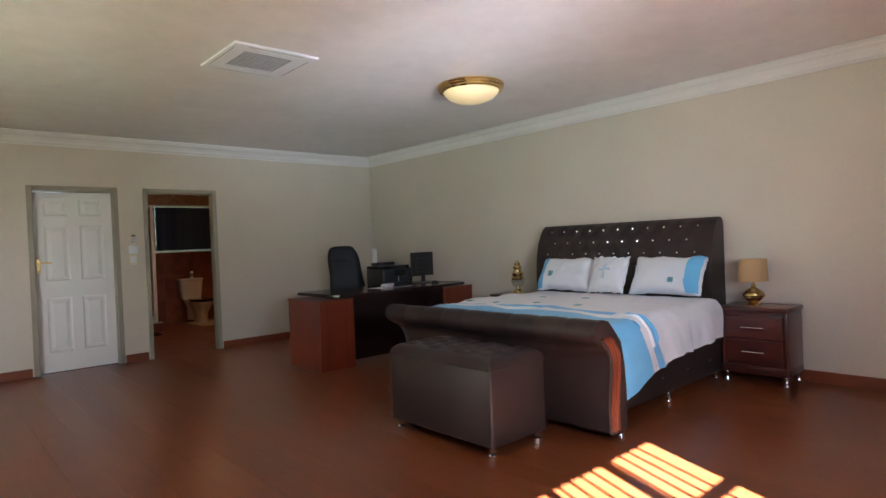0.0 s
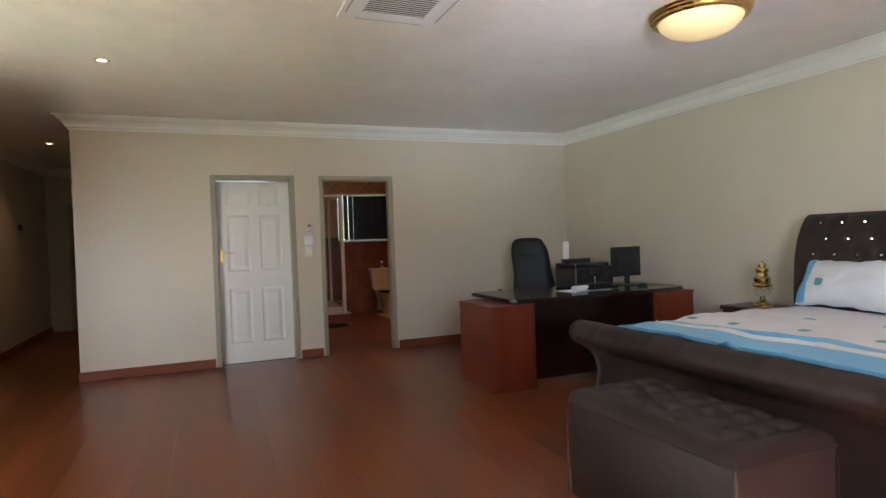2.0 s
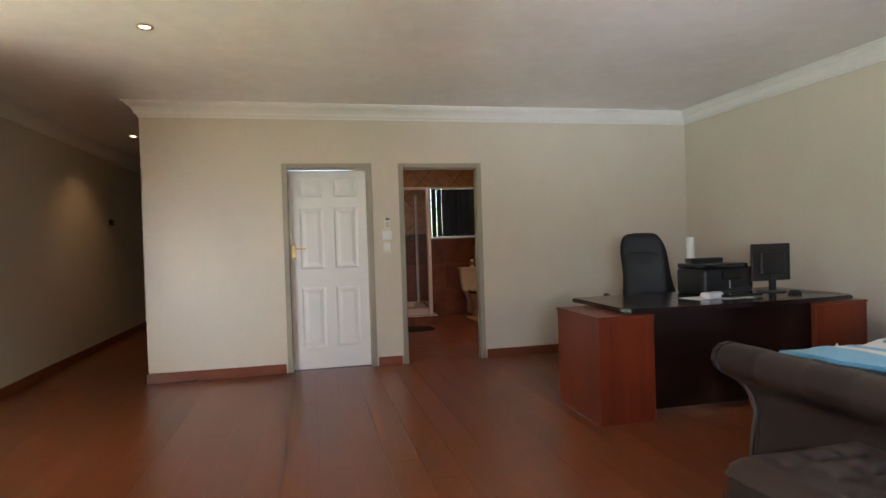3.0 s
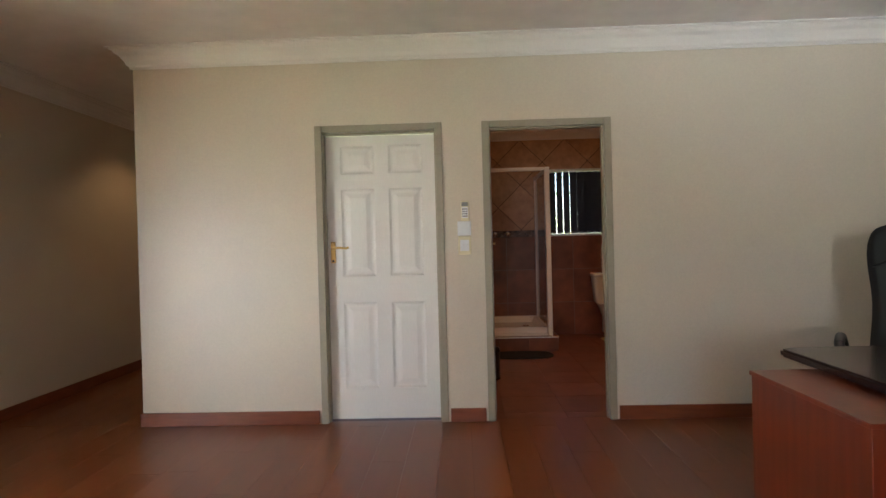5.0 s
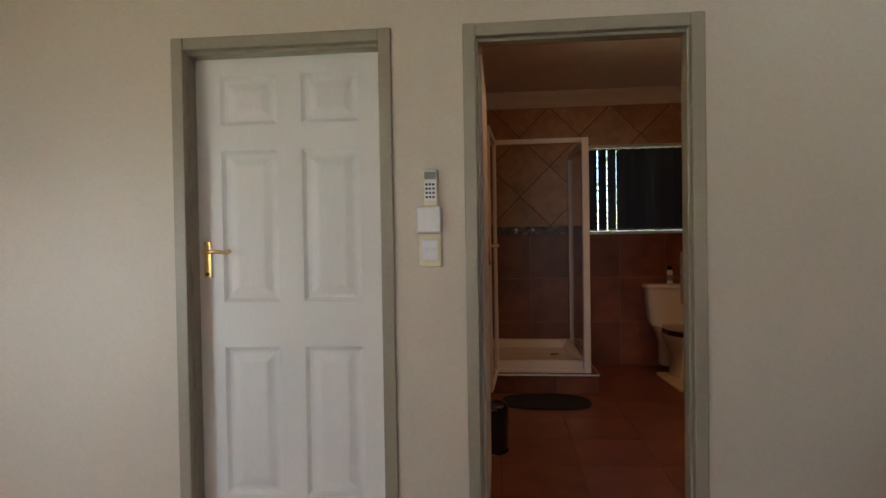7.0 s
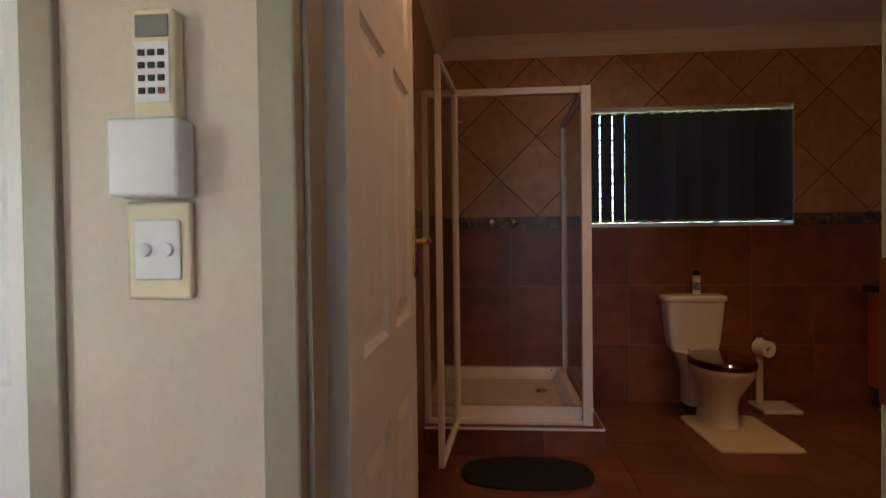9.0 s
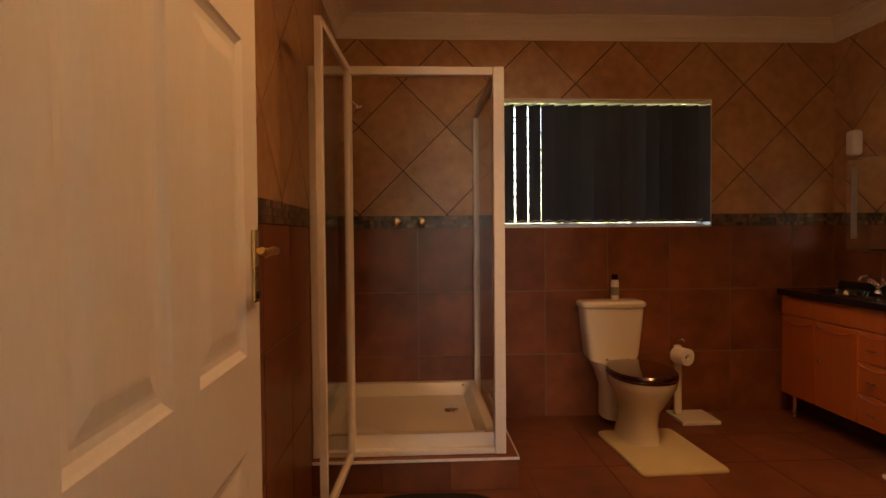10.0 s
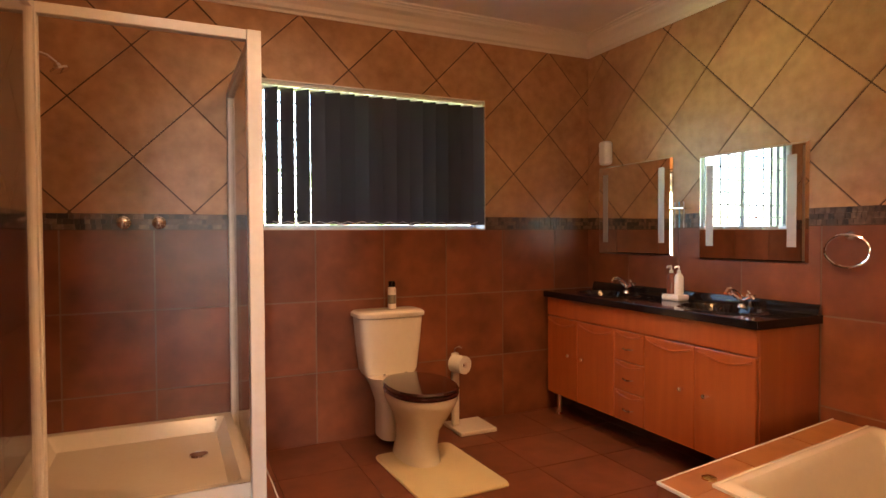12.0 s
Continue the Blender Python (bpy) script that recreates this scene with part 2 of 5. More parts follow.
def tube(points, radius, steps=10, closed=False):
    bm = bmesh.new()
    pts = [Vector(p) for p in points]
    rings = []
    for k, p in enumerate(pts):
        a = pts[k - 1] if k or closed else p
        b = pts[(k + 1) % len(pts)] if k < len(pts) - 1 or closed else p
        d = (b - a).normalized()
        u = d.orthogonal().normalized() if not rings else (last_u - d * last_u.dot(d)).normalized()
        last_u = u
        v = d.cross(u)
        rings.append([bm.verts.new(p + radius * (math.cos(2 * math.pi * s / steps) * u + math.sin(2 * math.pi * s / steps) * v)) for s in range(steps)])
    pairs = list(zip(rings, rings[1:])) + ([(rings[-1], rings[0])] if closed else [])
    for a, b in pairs:
        for s in range(steps):
            n = (s + 1) % steps
            bm.faces.new((a[s], a[n], b[n], b[s]))
    if not closed:
        bm.faces.new(rings[0][::-1])
        bm.faces.new(rings[-1])
    return bm


def sheet(nx, ny, f):
    """A grid of nx by ny cells shaped by f(u, v) -> (x, y, z)."""
    bm = bmesh.new()
    grid = [[bm.verts.new(f(i / nx, j / ny)) for j in range(ny + 1)] for i in range(nx + 1)]
    for i in range(nx):
        for j in range(ny):
            bm.faces.new((grid[i][j], grid[i + 1][j], grid[i + 1][j + 1], grid[i][j + 1]))
    return bm


def thicken(bm, t):
    """Gives an open sheet a second skin at the distance t and closes its rim."""
    bm.normal_update()
    verts, faces = bm.verts[:], bm.faces[:]
    rim = [e for e in bm.edges if len(e.link_faces) == 1]
    pairs = [(e.verts[0], e.verts[1]) for e in rim]
    twin = {v: bm.verts.new(v.co - v.normal * t) for v in verts}
    for f in faces:
        bm.faces.new([twin[v] for v in reversed(f.verts)])
    for a, b in pairs:
        bm.faces.new((a, b, twin[b], twin[a]))
    return bm


def structure(name, bm, mat, label, category):
    return tagged(part(name, bm, mat), label, category, kind="structure")


# ---- large structure ----
XL, XR, YB, YD, YD2, YW, ZC = -1.62, 5.33, -1.10, 7.15, 7.27, 10.84, 2.65
XH, YH, XB, ZB = -0.46, 11.6, 1.87, 2.70
D1, D2, DTOP = (0.860, 1.657), (2.022, 2.817), 2.033
WIN = (2.97, 4.447, 1.298, 2.175)


def wall_x(y0, y1, x0, x1, holes, z1=ZC):
    """A wall along x between two y planes with openings (xa, xb, za, zb)."""
    bm = bmesh.new()
    x = x0
    for xa, xb, za, zb in sorted(holes):
        box(x, xa, y0, y1, 0, z1, bm=bm)
        if za > 0:
            box(xa, xb, y0, y1, 0, za, bm=bm)
        box(xa, xb, y0, y1, zb, z1, bm=bm)
        x = xb
    return box(x, x1, y0, y1, 0, z1, bm=bm)


def wall_y(x0, x1, y0, y1, holes, z1=ZC):
    bm = wall_x(x0, x1, y0, y1, holes, z1)
    for v in bm.verts:
        v.co.x, v.co.y = v.co.y, v.co.x
    return bm


structure("ground", box(-60, 60, -60, 60, -0.4, -0.06), OUTSIDE, "green garden ground outside the house", "ground")
subfloor = structure("floor", box(XL - 0.2, XR + 0.2, YB - 0.2, YD2 - 0.01, -0.05, -0.006), JOINT, "glossy cherry laminate plank floor of the bedroom and passage", "floor")
hall_floor = structure("floor_passage", box(XL - 0.2, XH + 0.12, YD2 - 0.01, YH + 0.2, -0.05, -0.006), JOINT, "cherry laminate floor running on into the passage", "floor")
bath_floor = structure("floor_bathroom", box(XH + 0.12, XR + 0.2, YD2 - 0.01, YW + 0.3, -0.05, -0.006), GROUT, "rust brown square tiled bathroom floor", "floor")
roof = box(XL - 0.2, XR + 0.2, YB - 0.2, YD2 - 0.018, ZC, ZC + 0.08)
box(XL - 0.2, XH + 0.12, YD2 - 0.018, YH + 0.2, ZC, ZC + 0.08, bm=roof)
structure("ceiling_bathroom", box(XH + 0.12, XR + 0.2, YD2 - 0.018, YW + 0.25, ZB, ZB + 0.08), CEIL, "white plaster bathroom ceiling", "ceiling")
structure("ceiling", roof, CEIL, "textured white plaster ceiling with a slight sheen", "ceiling")
structure("wall_east", wall_y(XR, XR + 0.2, YB - 0.2, YD2, []), PAINT, "cream painted wall behind the bed and desk", "wall")
bath_east = structure("wall_bath_east", wall_y(XR, XR + 0.2, YD2, YW + 0.2, [], ZB), GROUT, "bathroom wall of beige diamond tiles above rust tiles", "wall")
structure("wall_doors", wall_x(YD, YD2 - 0.02, XH, XR, [(D1[0] - 0.02, D1[1] + 0.02, 0, DTOP + 0.01), (D2[0] - 0.02, D2[1] + 0.02, 0, DTOP + 0.01)]), PAINT,
          "cream painted wall with two grey framed doorways", "wall")
bath_south = structure("wall_bath_south", wall_x(YD2 - 0.018, YD2, XB - 0.1, XR, [(D2[0] - 0.02, D2[1] + 0.02, 0, DTOP + 0.01)], ZB), GROUT, "tiled back of the doorway wall", "wall")
structure("wall_passage", wall_y(XH, XH + 0.12, YD2 - 0.02, YH, []), PAINT, "cream wall along the dim passage", "wall")
structure("wall_passage_end", wall_x(YH, YH + 0.15, XL - 0.2, XH + 0.12, []), PAINT, "wall closing the dim passage", "wall")
# Added depth of 1 m blocks direct sun through the unseen side window.
structure("wall_west", wall_y(XL - 1.0, XL, YB - 0.1, YH, [(2.3, 4.5, 0.2, 2.2)]), PAINT, "long cream side wall with an unseen window, deepened to keep the sun out", "wall")
structure("wall_south", wall_x(YB - 0.1, YB, XL - 0.2, XR, [(0.62, 2.13, 0.9, 2.3)]), PAINT, "cream wall with a barred window", "wall")
bath_north = structure("wall_bath_north", wall_x(YW, YW + 0.2, XB - 0.1, XR, [(WIN[0], WIN[1], WIN[2], WIN[3])], ZB), GROUT, "bathroom window wall of beige diamond tiles above rust tiles", "wall")
bath_west = structure("wall_bath_west", wall_y(XB - 0.1, XB, YD2, YW, [], ZB), GROUT, "tiled wall beside the shower", "wall")


def cornice_profile():
    return [(0.0, 2.515), (0.012, 2.515), (0.014, 2.53), (0.028, 2.54), (0.038, 2.566), (0.06, 2.596), (0.085, 2.612), (0.092, 2.628), (0.102, 2.63), (0.104, 2.638), (0.125, 2.64), (0.125, 2.65), (0.0, 2.65)]


def cornice(name, corners, closed=False, up=0.0):
    """The moulding along a run of wall corners; the room lies to the left of the run."""
    bm = bmesh.new()
    pts = [Vector(c) for c in corners]
    rings = []
    n = len(pts)
    for k, p in enumerate(pts):
        d0 = (p - pts[k - 1]).normalized() if k or closed else (pts[1] - p).normalized()
        d1 = (pts[(k + 1) % n] - p).normalized() if k < n - 1 or closed else d0
        n0, n1 = Vector((-d0.y, d0.x)), Vector((-d1.y, d1.x))
        mitre = (n0 + n1) / (1 + n0.dot(n1))
        rings.append([bm.verts.new((p.x + mitre.x * o, p.y + mitre.y * o, z + up)) for o, z in cornice_profile()])
    pairs = list(zip(rings, rings[1:])) + ([(rings[-1], rings[0])] if closed else [])
    for a, b in pairs:
        for s in range(len(a)):
            t = (s + 1) % len(a)
            bm.faces.new((a[s], b[s], b[t], a[t]))
    return structure(name, bm, WHITE, "white moulded plaster cornice", "cornice")


cornice("trim_bedroom", [(XL, YB), (XR, YB), (XR, YD), (XH, YD), (XH, YH), (XL, YH)], True)
cornice("trim_bathroom", [(XB, YD2), (XR, YD2), (XR, YW), (XB, YW)], True, ZB - ZC)


def skirting(x0, x1, y0, y1):
    ob = structure("baseboard", box(x0, x1, y0, y1, 0, 0.095, 0.004), SKIRT, "reddish wooden skirting board", "skirting")
    return ob


skirting(XH - 0.015, D1[0] - 0.06, YD - 0.018, YD - 0.001)
skirting(D1[1] + 0.06, D2[0] - 0.06, YD - 0.018, YD - 0.001)
skirting(D2[1] + 0.06, XR - 0.02, YD - 0.018, YD - 0.001)
skirting(XR - 0.018, XR - 0.001, YB, YD)
skirting(XH - 0.018, XH - 0.001, YD, YH)
skirting(XL + 0.001, XL + 0.018, YB, YH)
skirting(XL, XR, YB + 0.001, YB + 0.018)


# ---- doors ----
def door_frame(name, x0, x1, label):
    """A pressed steel frame: two jambs and a head, stepped, standing proud of the wall."""
    root = thing(name, pose(0, 0, 0), label, "door frame")
    root["kind"] = "structure"
    for nm, a, b in (("jamb", x0 - 0.045, x0 + 0.004), ("jamb", x1 - 0.004, x1 + 0.045)):
        bm = box(a, b, YD - 0.014, YD + 0.03, 0, DTOP + 0.045, 0.004)
        inner = (x0 - 0.019, x0) if nm == "jamb" and a < x0 else (x1, x1 + 0.019)
        box(inner[0], inner[1], YD + 0.03, YD2 + 0.012, 0, DTOP, 0.002, bm=bm)
        s0, s1 = (x0, x0 + 0.012) if a < x0 else (x1 - 0.012, x1)
        box(s0, s1, YD + 0.02, YD + 0.075, 0, DTOP, 0.002, bm=bm)
        part(nm, bm, STEEL, root)
    bm = box(x0 + 0.005, x1 - 0.005, YD - 0.013, YD + 0.03, DTOP - 0.004, DTOP + 0.044, 0.004)
    box(x0, x1, YD + 0.03, YD2 + 0.012, DTOP, DTOP + 0.009, bm=bm)
    box(x0 + 0.013, x1 - 0.013, YD + 0.021, YD + 0.074, DTOP - 0.016, DTOP, 0.002, bm=bm)
    part("door_head", bm, STEEL, root)
    return root


def panel_door(name, m, w, label, knob_at, both=True):
    """A six-panel moulded door, width along x, face towards -y, hinge at x = 0 unless mirrored."""
    root = thing(name, m, label, "door")
    root["kind"] = "structure"
    h, t = 2.015, 0.038
    cols = [(0.107, w / 2 - 0.047), (w / 2 + 0.055, w - 0.098)]
    rows = [(0.225, 0.835), (1.02, 1.64), (1.745, 1.945)]
    holes = [(a, b, c, d) for a, b in cols for c, d in rows]
    bm = bmesh.new()
    xs = sorted({0, w, *[q for c in cols for q in c]})
    zs = sorted({0.008, h, *[q for r in rows for q in r]})
    for side in (0, 1):
        y = 0 if side == 0 else t
        sgn = 1 if side == 0 else -1
        for i in range(len(xs) - 1):
            for j in range(len(zs) - 1):
                xa, xb, za, zb = xs[i], xs[i + 1], zs[j], zs[j + 1]
                if (xa, xb, za, zb) not in holes:
                    bm.faces.new([bm.verts.new(p) for p in ((xa, y, za), (xb, y, za), (xb, y, zb), (xa, y, zb))])
                    continue
                loops = []
                for inset, depth in ((0, 0), (0.006, 0.004), (0.016, 0.009), (0.028, 0.010), (0.036, 0.009), (0.062, 0.003), (0.068, 0.0025)):
                    loops.append([bm.verts.new((x, y + sgn * depth, z)) for x, z in ((xa + inset, za + inset), (xb - inset, za + inset), (xb - inset, zb - inset), (xa + inset, zb - inset))])
                for p, q in zip(loops, loops[1:]):
                    for k in range(4):
                        n = (k + 1) % 4
                        bm.faces.new((p[k], p[n], q[n], q[k]))
                bm.faces.new(loops[-1])
    for a, b in (((0, 0.008), (w, 0.008)), ((w, 0.008), (w, h)), ((w, h), (0, h)), ((0, h), (0, 0.008))):
        bm.faces.new([bm.verts.new(p) for p in ((a[0], 0, a[1]), (b[0], 0, b[1]), (b[0], t, b[1]), (a[0], t, a[1]))])
    bmesh.ops.remove_doubles(bm, verts=bm.verts, dist=0.0005)
    part("door_leaf", bm, DOORWHITE, root)
    for side in ((0, 1) if both else (0,)):
        f = -1 if side == 0 else 1
        y0 = 0 if side == 0 else t
        handle = part("door_handle", box(knob_at - 0.017, knob_at + 0.017, min(y0, y0 + f * 0.008), max(y0, y0 + f * 0.008), 1.12, 1.27, 0.003), BRASS, root, "polished brass lever handle on a back plate")
        way = 1 if knob_at < w / 2 else -1
        lever = tube([(knob_at, y0 + f * 0.004, 1.225), (knob_at, y0 + f * 0.04, 1.225), (knob_at + way * 0.012, y0 + f * 0.05, 1.226),
                      (knob_at + way * 0.05, y0 + f * 0.052, 1.229), (knob_at + way * 0.10, y0 + f * 0.05, 1.223), (knob_at + way * 0.118, y0 + f * 0.046, 1.230)], 0.0075)
        part("lever", lever, BRASS, handle, smooth=True)
        part("keyhole", lathe([(0, 0.0), (0.008, 0.0), (0.008, 0.004), (0, 0.004)], 12, pose(knob_at, y0 + f * 0.008, 1.135, 90 * -f)), BLACK, handle)
    return root


door_frame("door_frame_1", *D1, "grey-green painted steel frame round the closed white door")
door_frame("door_frame_2", *D2, "grey-green painted steel frame of the open bathroom doorway")
panel_door("door_1", pose(D1[0] + 0.006, YD + 0.078, 0), D1[1] - D1[0] - 0.012, "closed white six-panel door with a brass lever handle", 0.042)
panel_door("door_2", pose(D2[0] + 0.022, YD2 + 0.055, 0, 0, 0, 90), 0.815, "open white six-panel bathroom door with a brass handle", 0.775)
tagged(part("strike_plate", box(D2[1] - 0.016, D2[1] - 0.012, YD + 0.085, YD + 0.11, 1.0, 1.2), CHROME), "metal strike plate on the door frame", "strike plate")


# ---- windows ----
def barred_window(name, x0, x1, z0, z1, y, columns, transoms, bar_gap, label, inward, frame_mat, depth=0.04):
    """A window in a wall along x: frame, mullions, transom, burglar bars and panes."""
    root = thing(name, pose(0, 0, 0), label, "window")
    root["kind"] = "structure"
    fr = 0.035
    bm = box(x0, x0 + fr, y - depth / 2, y + depth / 2, z0, z1, 0.003)
    box(x1 - fr, x1, y - depth / 2, y + depth / 2, z0, z1, 0.003, bm=bm)
    box(x0 + fr, x1 - fr, y - depth / 2, y + depth / 2, z0, z0 + fr, 0.003, bm=bm)
    box(x0 + fr, x1 - fr, y - depth / 2, y + depth / 2, z1 - fr, z1, 0.003, bm=bm)
    part("window_frame", bm, frame_mat, root)
    w = (x1 - x0) / columns
    for k in range(1, columns):
        part("mullion", box(x0 + k * w - 0.028, x0 + k * w + 0.028, y - depth / 2 + 0.002, y + depth / 2 - 0.002, z0 + fr, z1 - fr), frame_mat, root)
    for z in transoms:
        part("transom", box(x0 + fr, x1 - fr, y - depth / 2 + 0.004, y + depth / 2 - 0.004, z - 0.028, z + 0.028), frame_mat, root)
    x = x0 + fr + bar_gap
    while bar_gap and x < x1 - fr - 0.02:
        part("burglar_bar", box(x - 0.011, x + 0.011, y + inward * 0.045, y + inward * 0.051, z0, z1), frame_mat, root)
        x += bar_gap
    for k in range(columns):
        pane = part("pane", box(x0 + k * w + 0.03, x0 + (k + 1) * w - 0.03, y - 0.002, y + 0.002, z0 + fr, z1 - fr), PANE, root, "clear window glass")
        pane.visible_shadow = False
    return root


barred_window("window_1", 0.62, 2.13, 0.9, 2.3, YB - 0.06, 3, [1.71], 0.095, "white steel window with upright burglar bars", 1, ALU)


# ---- bedroom things ----
def wpart(name, bm, mat, parent, label="", smooth=False):
    """A part whose mesh is given in room coordinates."""
    root = parent
    while root.parent:
        root = root.parent
    bm.transform(root.matrix_world.inverted())
    return part(name, bm, mat, parent, label, smooth)


def side_prism(profile, y0, y1):
    """An outline of (x, z) pulled along y."""
    bm = prism(profile, y0, y1)
    for v in bm.verts:
        v.co = (v.co.x, v.co.z, v.co.y)
    return bm


def foot(root, x, y, h=0.06, r=0.018):
    wpart("foot", lathe([(0, 0), (r * 1.25, 0), (r * 1.3, h * 0.2), (r * 0.8, h * 0.35), (r, h * 0.6), (r * 1.1, h), (0, h)], 14, pose(x, y, 0)), CHROME, root, "shiny chrome foot", True)


def build_bed():
    bed = thing("sleigh_bed", pose(4.15, 2.55, 0), "king-size sleigh bed upholstered in dark brown leatherette", "bed")
    y0, y1 = 1.445, 3.53
    outline = [(3.10, 0.045), (3.07, 0.07), (3.066, 0.2), (3.082, 0.34), (3.10, 0.46), (3.10, 0.535), (3.08, 0.58), (3.035, 0.605), (2.99, 0.63), (2.957, 0.66),
               (2.945, 0.7), (2.957, 0.742), (2.99, 0.77), (3.04, 0.778), (3.095, 0.765), (3.145, 0.715), (3.19, 0.62), (3.222, 0.48), (3.235, 0.3), (3.235, 0.045)]
    outline = [(x - (0.08 if x < 3.15 else 0.04), z * 0.975) for x, z in outline]
    n = len(outline)

    def far_taper(z):
        return 0.10 * max(0.0, min(1.0, (0.66 - z) / 0.2))

    def skin(u, v):
        x, z = outline[min(n - 1, round(u * (n - 1)))]
        y = y0 + 0.03 + (y1 - y0 - 0.06 - far_taper(z)) * v
        if z > 0.64:
            pull = abs(math.sin(v * math.pi * 9)) ** 0.35
            x, z = 2.965 + (x - 2.965) * (0.93 + 0.07 * pull), 0.675 + (z - 0.675) * (0.93 + 0.07 * pull)
        return (x, y, z + 0.004 * noise.noise((x * 6, y * 3, z * 6)))

    panel = sheet(n - 1, 108, skin)
    wpart("footboard", panel, LEATHER, bed, "rolled brown leatherette footboard with pinched tufting", True)
    for ya, yb in ((y0, y0 + 0.032), (y1 - 0.032, y1)):
        slab = side_prism(outline, ya + 0.004, yb)
        for w in slab.verts:
            w.co.y -= far_taper(w.co.z) if ya > 2 else 0
        cheek = wpart("footboard_cheek", slab, LEATHER, bed, "", False)
        for off, rad in ((0.0, 0.012), (0.034, 0.012), (0.060, 0.012), (0.090, 0.014)):
            face = ya if ya < 2 else yb
            bend = far_taper if ya > 2 else (lambda z: 0.0)
            run = [(x + off, face - bend(z), z) for x, z in outline[1:7]]
            run += [(2.97 + off * 0.9, face - bend(0.62), 0.60 + off * 0.25), (2.93 + off * 0.8, face, 0.645)]
            wpart("carved_trim", tube(run, rad, 8), RUBBED if off else LEATHER, cheek, "glossy orange carved wood trim" if off else "leatherette piping", True)
    hy0, hy1 = 1.68, 3.605
    hp = [(5.02, 0.08), (5.02, 0.85), (5.035, 1.05), (5.07, 1.2), (5.125, 1.31), (5.17, 1.37), (5.215, 1.398), (5.265, 1.393), (5.295, 1.36), (5.305, 1.30), (5.30, 0.08)]
    for ya, yb in ((hy0, hy0 + 0.05), (hy1 - 0.05, hy1)):
        wpart("headboard_side", side_prism(hp, ya, yb), LEATHER, bed)
    rows = [(1.325, 0), (1.205, 1), (1.09, 0), (0.97, 1)]
    pitch = (hy1 - hy0 - 0.14) / 11

    def front_x(z):
        for (xa, za), (xb, zb) in zip(hp, hp[1:]):
            if za <= z <= zb:
                return xa + (xb - xa) * (z - za) / (zb - za + 1e-9)
        return hp[6][0]

    spots = [(hy0 + 0.07 + pitch * (k + (0.5 if not odd else 1.0)), z) for z, odd in rows for k in range(11 - odd)]

    def tufted(u, v):
        y, z = hy0 + 0.045 + (hy1 - hy0 - 0.09) * u, 0.3 + 1.095 * v
        d = min(math.hypot(y - a, (z - b) * 1.2) for a, b in spots)
        deep = 0.024 * math.exp(-(d / 0.035) ** 2)
        puff = 0.012 * min(1, d / 0.07) if z > 0.98 else 0.006
        return (front_x(z) - puff + deep * 0.6, y, z)

    wpart("headboard", sheet(120, 54, tufted), LEATHER, bed, "buttoned brown leatherette headboard", True)
    wpart("headboard_roll", side_prism([(x, z) for x, z in hp if z > 0.8], hy0 + 0.05, hy1 - 0.05), LEATHER, bed)
    stud = None
    for a, b in spots:
        if stud is None:
            stud = wpart("crystal_stud", lathe([(0, -0.004), (0.0095, -0.002), (0.0095, 0.002), (0.005, 0.006), (0, 0.006)], 8, pose(front_x(b) - 0.002, a, b, 0, -70, 0)), CHROME, bed, "sparkling crystal button")
            base_spot = (front_x(b), a, b)
        else:
            ob = new("crystal_stud", stud.data)
            ob.parent = bed
            ob.location = (front_x(b) - base_spot[0], a - base_spot[1], b - base_spot[2])
    for ya, yb in ((1.60, 1.66), (3.50, 3.56)):
        wpart("side_rail", box(3.2, 5.05, ya, yb, 0.075, 0.40, 0.02, 3), LEATHER, bed)
    wpart("slatted_base", box(3.24, 5.02, 1.66, 3.50, 0.2, 0.42, 0.01), BLACK, bed)
    for k in range(4):
        wpart("rail_stud", lathe([(0, 0), (0.008, 0), (0.006, 0.004), (0, 0.005)], 10, pose(3.55 + 0.4 * k, 1.6, 0.2, 90)), CHROME, bed)
    for x, y in ((3.15, 1.475), (4.07, 1.625), (4.98, 1.66), (3.16, 3.40), (4.05, 3.53), (5.0, 3.53)):
        foot(bed, x, y, 0.075, 0.016)
    mattress = thing("mattress", pose(4.13, 2.63, 0.42), "white mattress on the sleigh bed", "mattress")
    wpart("mattress_body", box(3.26, 5.0, 1.635, 3.53, 0.42, 0.655, 0.05, 4), LINEN, mattress, smooth=True)


